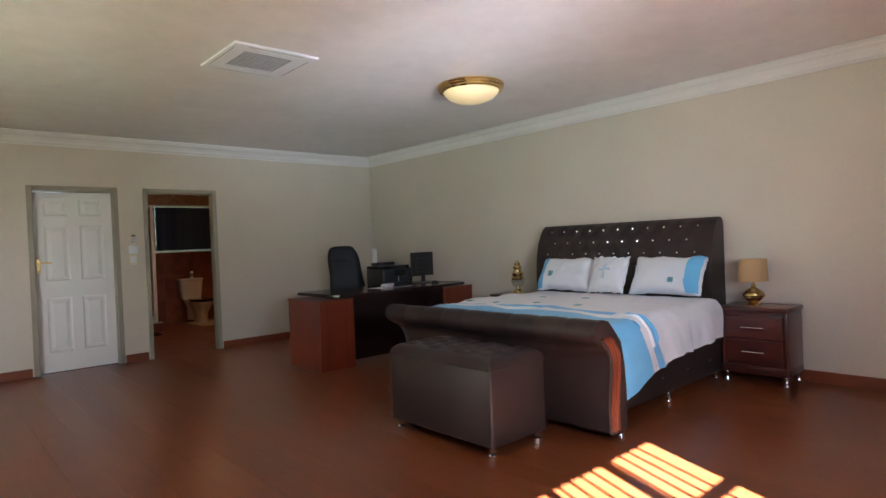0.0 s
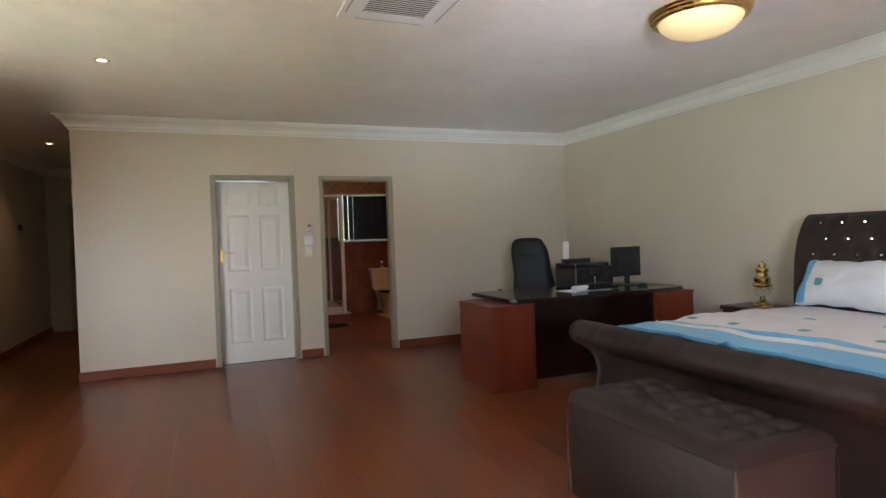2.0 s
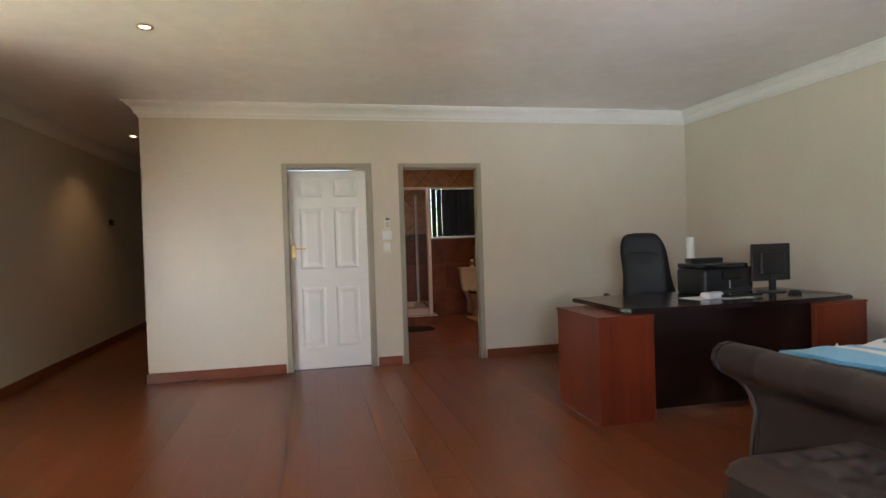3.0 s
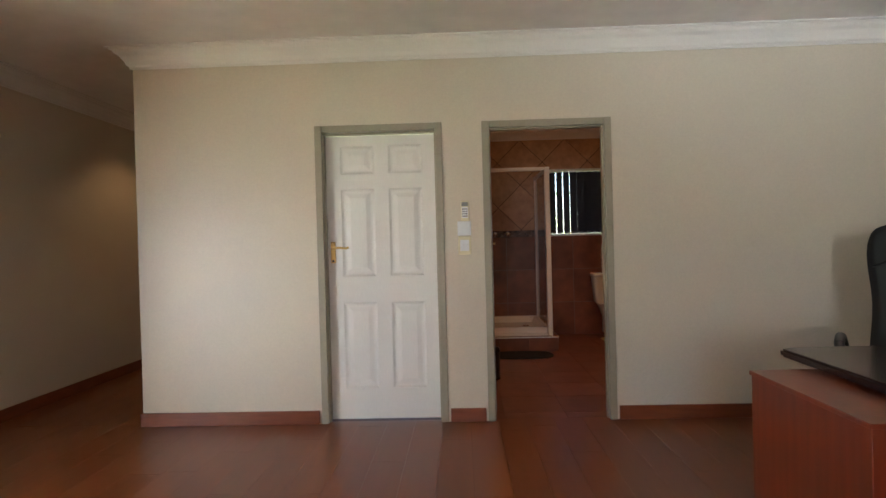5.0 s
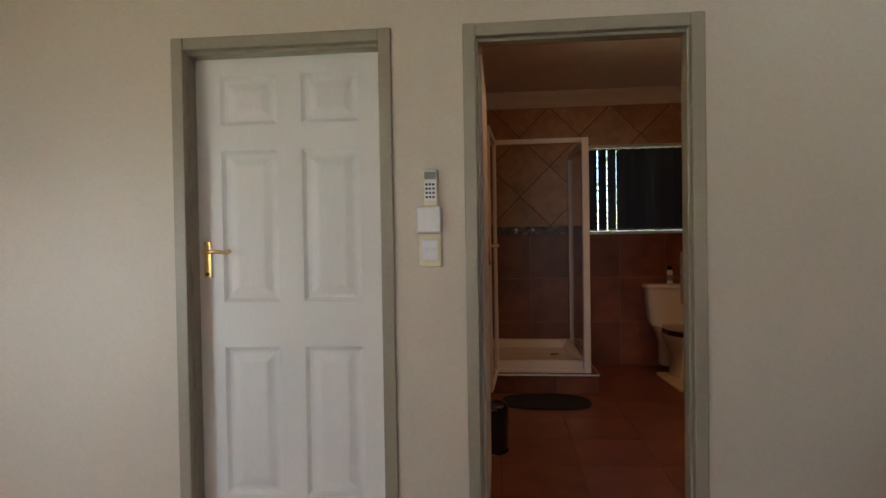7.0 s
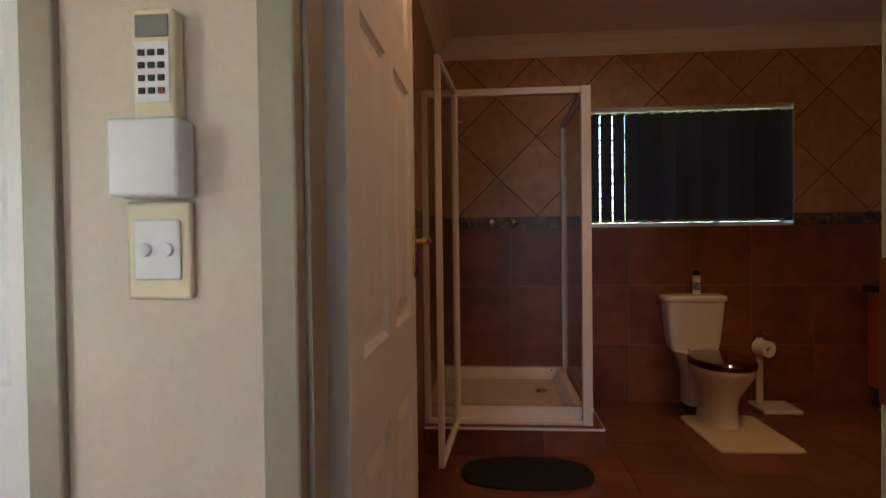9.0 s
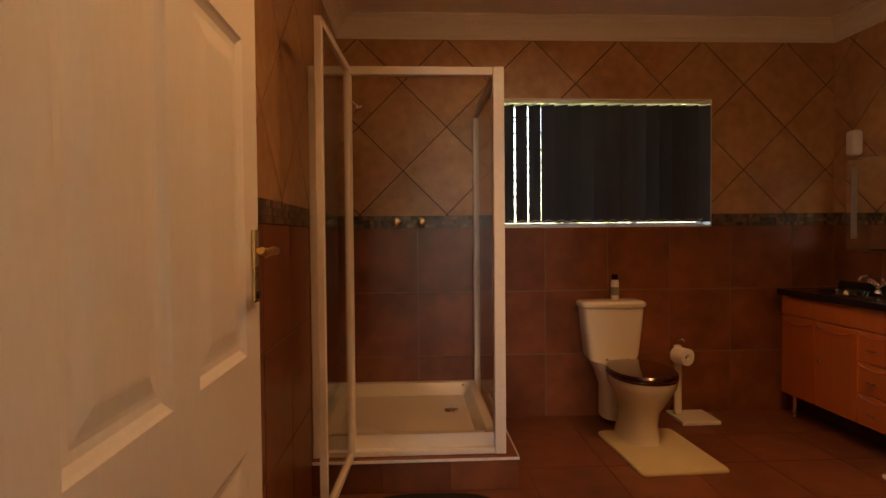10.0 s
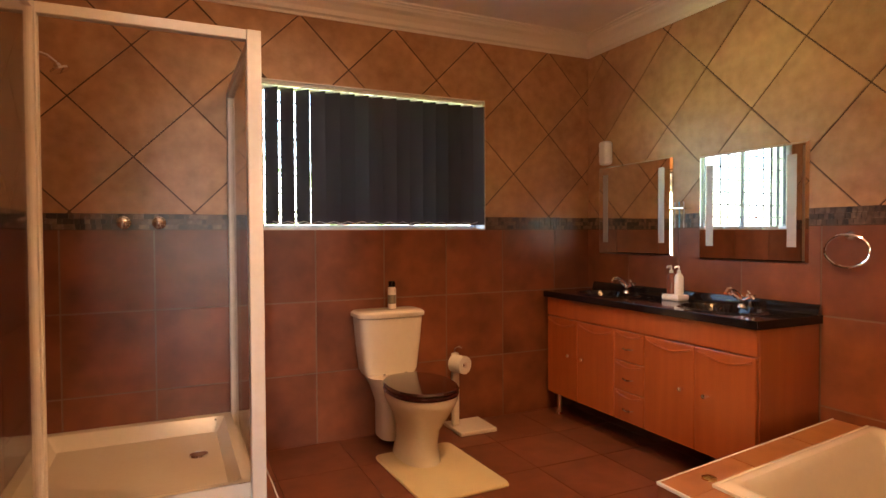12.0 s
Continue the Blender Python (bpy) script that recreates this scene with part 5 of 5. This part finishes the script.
        part("spout", tube([(0, 0, 0.05), (-0.03, 0, 0.085), (-0.07, 0, 0.105), (-0.11, 0, 0.1), (-0.125, 0, 0.08)], 0.011, 12), CHROME, t, "", True)
        for s in (-1, 1):
            arm = part("handle", tube([(0, 0, 0.035), (0, s * 0.05, 0.06)], 0.009, 10), CHROME, t, "", True)
            for k in range(2):
                a = k * math.pi / 2
                part("cross_bar", tube([(-0.028 * math.cos(a), s * 0.055 - 0.02 * math.sin(a), 0.07 - 0.02 * math.sin(a)), (0.028 * math.cos(a), s * 0.055 + 0.02 * math.sin(a), 0.07 + 0.02 * math.sin(a))], 0.007, 8), CHROME, arm, "", True)
    tray = thing("soap_tray", pose(5.2, 9.88, 0.869), "white caddy holding two pump bottles", "caddy")
    part("tray", box(-0.045, 0.045, -0.064, 0.064, 0, 0.035, 0.008, 3), WHITEPL, tray, "", True)
    for dy, mat, lab, nm in ((0.029, RUBBED, "amber pump bottle", "soap_bottle"), (-0.029, WHITEPL, "white pump bottle", "lotion_bottle")):
        bt = thing(nm, pose(5.2, 9.88 + dy, 0.905) @ Matrix.Diagonal((0.85, 0.85, 1, 1)), lab + " standing in the white caddy", "bottle")
        part("bottle", lathe([(0, 0), (0.03, 0), (0.031, 0.01), (0.031, 0.1), (0.022, 0.118), (0.012, 0.124), (0, 0.126)], 20), mat, bt, "", True)
        part("pump", lathe([(0, 0.124), (0.014, 0.124), (0.013, 0.14), (0.005, 0.144), (0.005, 0.165), (0, 0.165)], 16), WHITEPL, bt, "", True)
        part("nozzle", tube([(0, 0, 0.163), (-0.035, 0, 0.163), (-0.042, 0, 0.156)], 0.006, 8), WHITEPL, bt, "", True)


def build_mirror(y0, y1, z0, z1):
    m = thing("mirror", pose(XR - 0.006, (y0 + y1) / 2, (z0 + z1) / 2), "rectangular frameless wall mirror with two frosted stripes", "mirror", "mirrors over the basins")
    bm = box(XR - 0.024, XR - 0.006, y0, y1, z0, z1)
    bmesh.ops.bevel(bm, geom=[e for e in bm.edges if all(v.co.x < XR - 0.02 for v in e.verts)], offset=0.012, segments=1, affect="EDGES")
    for v in bm.verts:
        if v.co.x < XR - 0.023 and (v.co.y - y0 < 0.001 or y1 - v.co.y < 0.001):
            v.co.x += 0.004
    wpart("mirror_glass", bm, MIRROR, m, "silvered mirror glass")
    for a in (y0 + 0.055, y1 - 0.105):
        wpart("etched_stripe", box(XR - 0.0252, XR - 0.0243, a, a + 0.05, z0 + 0.08, z1 - 0.06), FROST, m, "frosted stripe")


def build_wall_items():
    r = thing("towel_ring", pose(XR - 0.006, 8.965, 1.25), "chrome towel ring on the tiled wall", "towel ring")
    part("mount", lathe([(0, 0), (0.025, 0), (0.022, 0.012), (0.01, 0.03), (0, 0.03)], 20, pose(0, 0, 0, 0, -90)), CHROME, r, "", True)
    ring = [(-0.03, 0.1 * math.cos(2 * math.pi * k / 32), -0.07 + 0.075 * math.sin(2 * math.pi * k / 32)) for k in range(32)]
    part("ring", tube(ring, 0.006, 8, True), CHROME, r, "", True)
    f = thing("air_freshener", pose(XR - 0.006, 10.60, 1.75), "white plastic air freshener on the wall", "air freshener")
    part("case", box(-0.07, 0, -0.045, 0.045, 0, 0.17, 0.025, 4), WHITEPL, f, "", True)
    h = thing("toothbrush_holder", pose(XR - 0.006, 9.93, 1.41), "chrome wall holder with toothbrushes", "toothbrush holder")
    part("shelf", box(-0.07, 0, -0.06, 0.06, 0, 0.012, 0.004), CHROME, h)
    part("bracket", tube([(0, 0, 0.0), (-0.02, 0, 0.03), (-0.05, 0, 0.012)], 0.006, 8), CHROME, h, "", True)
    for dy, mt in ((-0.035, WHITEPL), (0.0, BLUE), (0.035, WHITEPL)):
        part("toothbrush", tube([(-0.04, dy, -0.11), (-0.04, dy, 0.0), (-0.042, dy, 0.045)], 0.004, 6), mt, h, "", True)


def build_tub():
    x0, x1, y0, y1, z = 4.05, XR - 0.006, YD2 + 0.006, 8.86, 0.385
    def slant(bm):
        for v in bm.verts:
            v.co.y = y0 + (v.co.y - y0) * (1 + 0.137 * (v.co.x - x0) / (y1 - y0))
        return bm

    sur = thing("bath_surround", pose(4.7, 8.07, 0), "tiled bath surround with a wide ledge and white trim", "bath surround")
    wpart("apron", slant(box(x0, x1, y0, y1, 0, 0.02)), GROUT, sur)
    bm = box(x0, x0 + 0.09, y0, y1, 0.02, z - 0.008)
    box(x0 + 0.09, x1, y1 - 0.09, y1, 0.02, z - 0.008, bm=bm)
    wpart("apron_wall", slant(bm), GROUT, sur)
    n = 4
    for k in range(n):
        a, b = y0 + (y1 - y0) * k / n + 0.003, y0 + (y1 - y0) * (k + 1) / n - 0.003
        wpart("apron_tile", slant(box(x0 - 0.005, x0, a, b, 0.003, z - 0.012)), LOWTILE, sur)
        wpart("ledge_tile", slant(box(x0 + 0.004, x0 + 0.14, a, min(b, y1 - 0.142), z - 0.008, z - 0.002)), LEDGE, sur)
    for k in range(3):
        a, b = x0 + (x1 - x0) * k / 3 + 0.003, x0 + (x1 - x0) * (k + 1) / 3 - 0.003
        wpart("apron_tile", slant(box(a, b, y1, y1 + 0.005, 0.003, z - 0.012)), LOWTILE, sur)
        wpart("ledge_tile", slant(box(max(a, x0 + 0.004), b, y1 - 0.14, y1 - 0.004, z - 0.008, z - 0.002)), LEDGE, sur)
    wpart("edge_trim", slant(box(x0 - 0.007, x0 + 0.002, y0, y1 + 0.007, z - 0.014, z, 0.003)), WHITEPL, sur, "white tile trim")
    wpart("edge_trim", slant(box(x0 + 0.002, x1, y1 - 0.003, y1 + 0.006, z - 0.014, z, 0.003)), WHITEPL, sur, "white tile trim")
    tub = thing("bathtub", pose(4.75, 8.0, 0.02), "cream acrylic bathtub set in the tiled surround", "bathtub")
    bx0, bx1, by0, by1 = x0 + 0.142, x1, y0, y1 - 0.142

    def hollow(u, v):
        x, y = bx0 + (bx1 - bx0) * u, by0 + (by1 - by0) * v
        e = min(x - bx0, bx1 - x, y - by0, by1 - y)
        t = min(1, max(0, (e - 0.05) / 0.13))
        t = t * t * (3 - 2 * t)
        return (x, y, z + 0.02 - 0.33 * t - 0.01 * max(0, 0.02 - e) / 0.02)

    wpart("tub_shell", slant(sheet(50, 60, hollow)), PORCELAIN, tub, "", True)
    bm = box(bx0 - 0.012, bx0, by0, by1 + 0.012, z - 0.002, z + 0.012, 0.003)
    box(bx0, bx1, by1, by1 + 0.012, z - 0.002, z + 0.012, 0.003, bm=bm)
    wpart("rim", slant(bm), PORCELAIN, tub)
    pl = tagged(part("brass_stopper", lathe([(0, 0), (0.026, 0), (0.026, 0.006), (0.012, 0.012), (0, 0.013)], 20), BRASS, smooth=True), "small brass stopper on the bath ledge", "stopper")
    pl.location = (4.23, 8.80, z - 0.002)


def build_garden():
    random.seed(21)
    shrub = thing("garden_shrub", pose(5.2, 17.0, -0.06), "leafy green shrub outside the bathroom window", "shrub")
    part("trunk", tube([(0, 0, 0), (0.05, 0.03, 0.7), (-0.05, 0.0, 1.4), (0.04, 0.05, 2.2)], 0.06, 8), ESPRESSO, shrub, "", True)
    verts, faces = [], []
    for k in range(2600):
        a, r = random.uniform(0, 2 * math.pi), random.uniform(0.2, 1.9)
        c = Vector((r * math.cos(a), 0.6 * r * math.sin(a), random.uniform(0.5, 3.1)))
        if noise.noise(c * 1.7) < -0.12:
            continue
        rot = Euler((random.uniform(-1.2, 1.2), random.uniform(-1.2, 1.2), random.uniform(0, 6.3))).to_matrix()
        i = len(verts)
        for p in ((0, -0.07, 0), (0.03, 0, 0.006), (0, 0.07, 0), (-0.03, 0, 0.006)):
            verts.append(c + rot @ Vector(p))
        faces.append((i, i + 1, i + 2, i + 3))
    mesh = bpy.data.meshes.new("crown")
    mesh.from_pydata([tuple(v) for v in verts], [], faces)
    mesh.materials.append(OUTSIDE)
    ob = new("crown", mesh)
    ob.parent = shrub


build_window()
build_blind()
build_shower()
build_toilet()
rug("bath_mat", 3.53, 4.01, 9.80, 10.48, 2, RUG, "cream toilet mat on the tiled floor", 18)
rug("shower_mat", 2.10, 2.78, 9.25, 9.66, 0, DARKRUG, "black oval bath mat before the shower", 2.6)
build_bin()
build_vanity()
build_mirror(10.015, 10.70, 1.125, 1.742)
build_mirror(9.157, 9.81, 1.112, 1.715)
build_wall_items()
build_tub()
build_garden()


# ---- tiles and planks ----
def clip(poly, x0, x1, y0, y1):
    for axis, bound, sign in ((0, x0, 1), (0, x1, -1), (1, y0, 1), (1, y1, -1)):
        out = []
        for k, p in enumerate(poly):
            q = poly[(k + 1) % len(poly)]
            dp, dq = sign * (p[axis] - bound), sign * (q[axis] - bound)
            if dp >= 0:
                out.append(p)
            if (dp > 0 > dq) or (dp < 0 < dq):
                f = dp / (dp - dq)
                out.append((p[0] + f * (q[0] - p[0]), p[1] + f * (q[1] - p[1])))
        poly = out
        if len(poly) < 3:
            return []
    return poly


def tile_field(owner, name, mat, rects, m, size, turn, origin, gap=0.008, thick=0.005):
    """Square tiles turned by an angle, cut to the given rectangles, each an object on owner's face. m maps (u, v, out) to the place."""
    c, s = math.cos(radians(turn)), math.sin(radians(turn))
    u0, u1 = min(r[0] for r in rects), max(r[1] for r in rects)
    v0, v1 = min(r[2] for r in rects), max(r[3] for r in rects)
    reach = int((u1 - u0 + v1 - v0) / size) + 3
    centre = ((u0 + u1) / 2, (v0 + v1) / 2)
    du, dv = centre[0] - origin[0], centre[1] - origin[1]
    ci, cj = round((c * du + s * dv) / size), round((-s * du + c * dv) / size)
    h = (size - gap) / 2
    for i in range(ci - reach, ci + reach):
        for j in range(cj - reach, cj + reach):
            a, b = (i + 0.5) * size, (j + 0.5) * size
            square = [(origin[0] + c * (a + p) - s * (b + q), origin[1] + s * (a + p) + c * (b + q)) for p, q in ((-h, -h), (h, -h), (h, h), (-h, h))]
            bm = bmesh.new()
            for r in rects:
                poly = clip(square, *r)
                if len(poly) > 2:
                    area = abs(sum(poly[k][0] * poly[k - 1][1] - poly[k - 1][0] * poly[k][1] for k in range(len(poly)))) / 2
                    if area > 0.0006:
                        join(bm, prism(poly, 0.0, thick))
            if bm.verts:
                bm.transform(m)
                part(name, bm, mat, owner)
            else:
                bm.free()


def mosaic(owner, u0, u1, m):
    bm = bmesh.new()
    random.seed(5)
    for row in range(3):
        u = u0
        while u < u1 - 0.004:
            w = min(random.choice((0.024, 0.024, 0.05)), u1 - u)
            z = 1.301 + row * 0.0275
            join(bm, prism([(u + 0.001, z), (u + w - 0.001, z), (u + w - 0.001, z + 0.0255), (u + 0.001, z + 0.0255)], 0, 0.005 + random.random() * 0.002))
            u += w
    bm.transform(m)
    tagged(part("mosaic_band", bm, MOSAIC, owner, "dark brown glass mosaic band"), kind="stuff")


NORTH = Matrix(((1, 0, 0, 0), (0, 0, -1, YW), (0, 1, 0, 0), (0, 0, 0, 1)))
EAST = Matrix(((0, 0, -1, XR), (1, 0, 0, 0), (0, 1, 0, 0), (0, 0, 0, 1)))
WEST = Matrix(((0, 0, 1, XB), (1, 0, 0, 0), (0, 1, 0, 0), (0, 0, 0, 1)))
SOUTH = Matrix(((1, 0, 0, 0), (0, 0, 1, YD2), (0, 1, 0, 0), (0, 0, 0, 1)))
DIAG = 0.59 / math.sqrt(2)
BZ0, BZ1, TZ = 1.30, 1.384, 2.63
n_up = [(XB, WIN[0], BZ1, TZ), (WIN[1], XR, BZ1, TZ), (WIN[0], WIN[1], WIN[3], TZ)]
tile_field(bath_north, "wall_tile", UPTILE, n_up, NORTH, DIAG, 45, (2.02, 1.392))
tile_field(bath_north, "lower_tile", LOWTILE, [(XB, WIN[0], 0, BZ0), (WIN[1], XR, 0, BZ0), (WIN[0], WIN[1], 0, WIN[2])], NORTH, 0.435, 0, (1.973, -0.005))
mosaic(bath_north, XB, WIN[0], NORTH)
mosaic(bath_north, WIN[1], XR, NORTH)
tile_field(bath_east, "wall_tile", UPTILE, [(YD2, YW, BZ1, TZ)], EAST, DIAG, 45, (9.478, 1.932))
tile_field(bath_east, "lower_tile", LOWTILE, [(YD2, YW, 0, BZ0)], EAST, 0.435, 0, (YW, -0.005))
mosaic(bath_east, YD2, YW, EAST)
tile_field(bath_west, "wall_tile", UPTILE, [(YD2, YW, BZ1, TZ)], WEST, DIAG, 45, (9.15, 1.392))
tile_field(bath_west, "lower_tile", LOWTILE, [(YD2, YW, 0, BZ0)], WEST, 0.435, 0, (YW + 0.18, -0.005))
mosaic(bath_west, YD2, YW, WEST)
s_up = [(XB, D2[0] - 0.03, BZ1, TZ), (D2[1] + 0.03, XR, BZ1, TZ), (D2[0] - 0.03, D2[1] + 0.03, DTOP + 0.03, TZ)]
tile_field(bath_south, "wall_tile", UPTILE, s_up, SOUTH, DIAG, 45, (2.02, 1.392))
tile_field(bath_south, "lower_tile", LOWTILE, [(XB, D2[0] - 0.03, 0, BZ0), (D2[1] + 0.03, XR, 0, BZ0)], SOUTH, 0.435, 0, (1.973, -0.005))
for owner, m, u0, u1 in ((bath_north, NORTH, XB, XR), (bath_east, EAST, YD2, YW), (bath_west, WEST, YD2, YW)):
    bed_bm = prism([(u0, 0), (u1, 0), (u1, 1.296), (u0, 1.296)], 0.0, 0.002)
    bed_bm.transform(m)
    part("grout_bed", bed_bm, PALEGROUT, owner, "pale grout between rust tiles")
FLAT = pose(0, 0, -0.006)
tile_field(bath_floor, "floor_tile", FLOORTILE, [(XB, XR, YD2, YW), (D2[0], D2[1], YD + 0.05, YD2)], FLAT, 0.435, 0, (2.10, YW - 0.02), 0.0035, 0.006)


def planks(owner, x0, x1, y0, y1, seed):
    rng = random.Random(seed)
    w, length = 0.193, 1.285
    full = box(0, w - 0.0012, 0, length - 0.0012, 0, 0.006)
    shared = part("plank", full, LAMINATE, owner)
    shared.location = (-20, -20, -0.3)
    first = shared
    x = x0
    while x < x1:
        y = y0 - rng.random() * length
        while y < y1:
            ya, yb, xb = max(y, y0), min(y + length, y1), min(x + w, x1)
            if yb - ya > 0.02 and xb - x > 0.02:
                if yb - ya > length - 0.001 and xb - x > w - 0.001:
                    if first is not None:
                        ob, first = first, None
                    else:
                        ob = new("plank", shared.data)
                        ob.parent = owner
                    ob.location = (x, y, -0.006)
                else:
                    ob = part("plank", box(0, xb - x - 0.0012, 0, yb - ya - 0.0012, 0, 0.006), LAMINATE, owner)
                    ob.location = (x, ya, -0.006)
            y += length
        x += w


planks(subfloor, XL, XR, YB, YD + 0.05, 3)
planks(hall_floor, XL, XH, YD + 0.05, YH, 4)
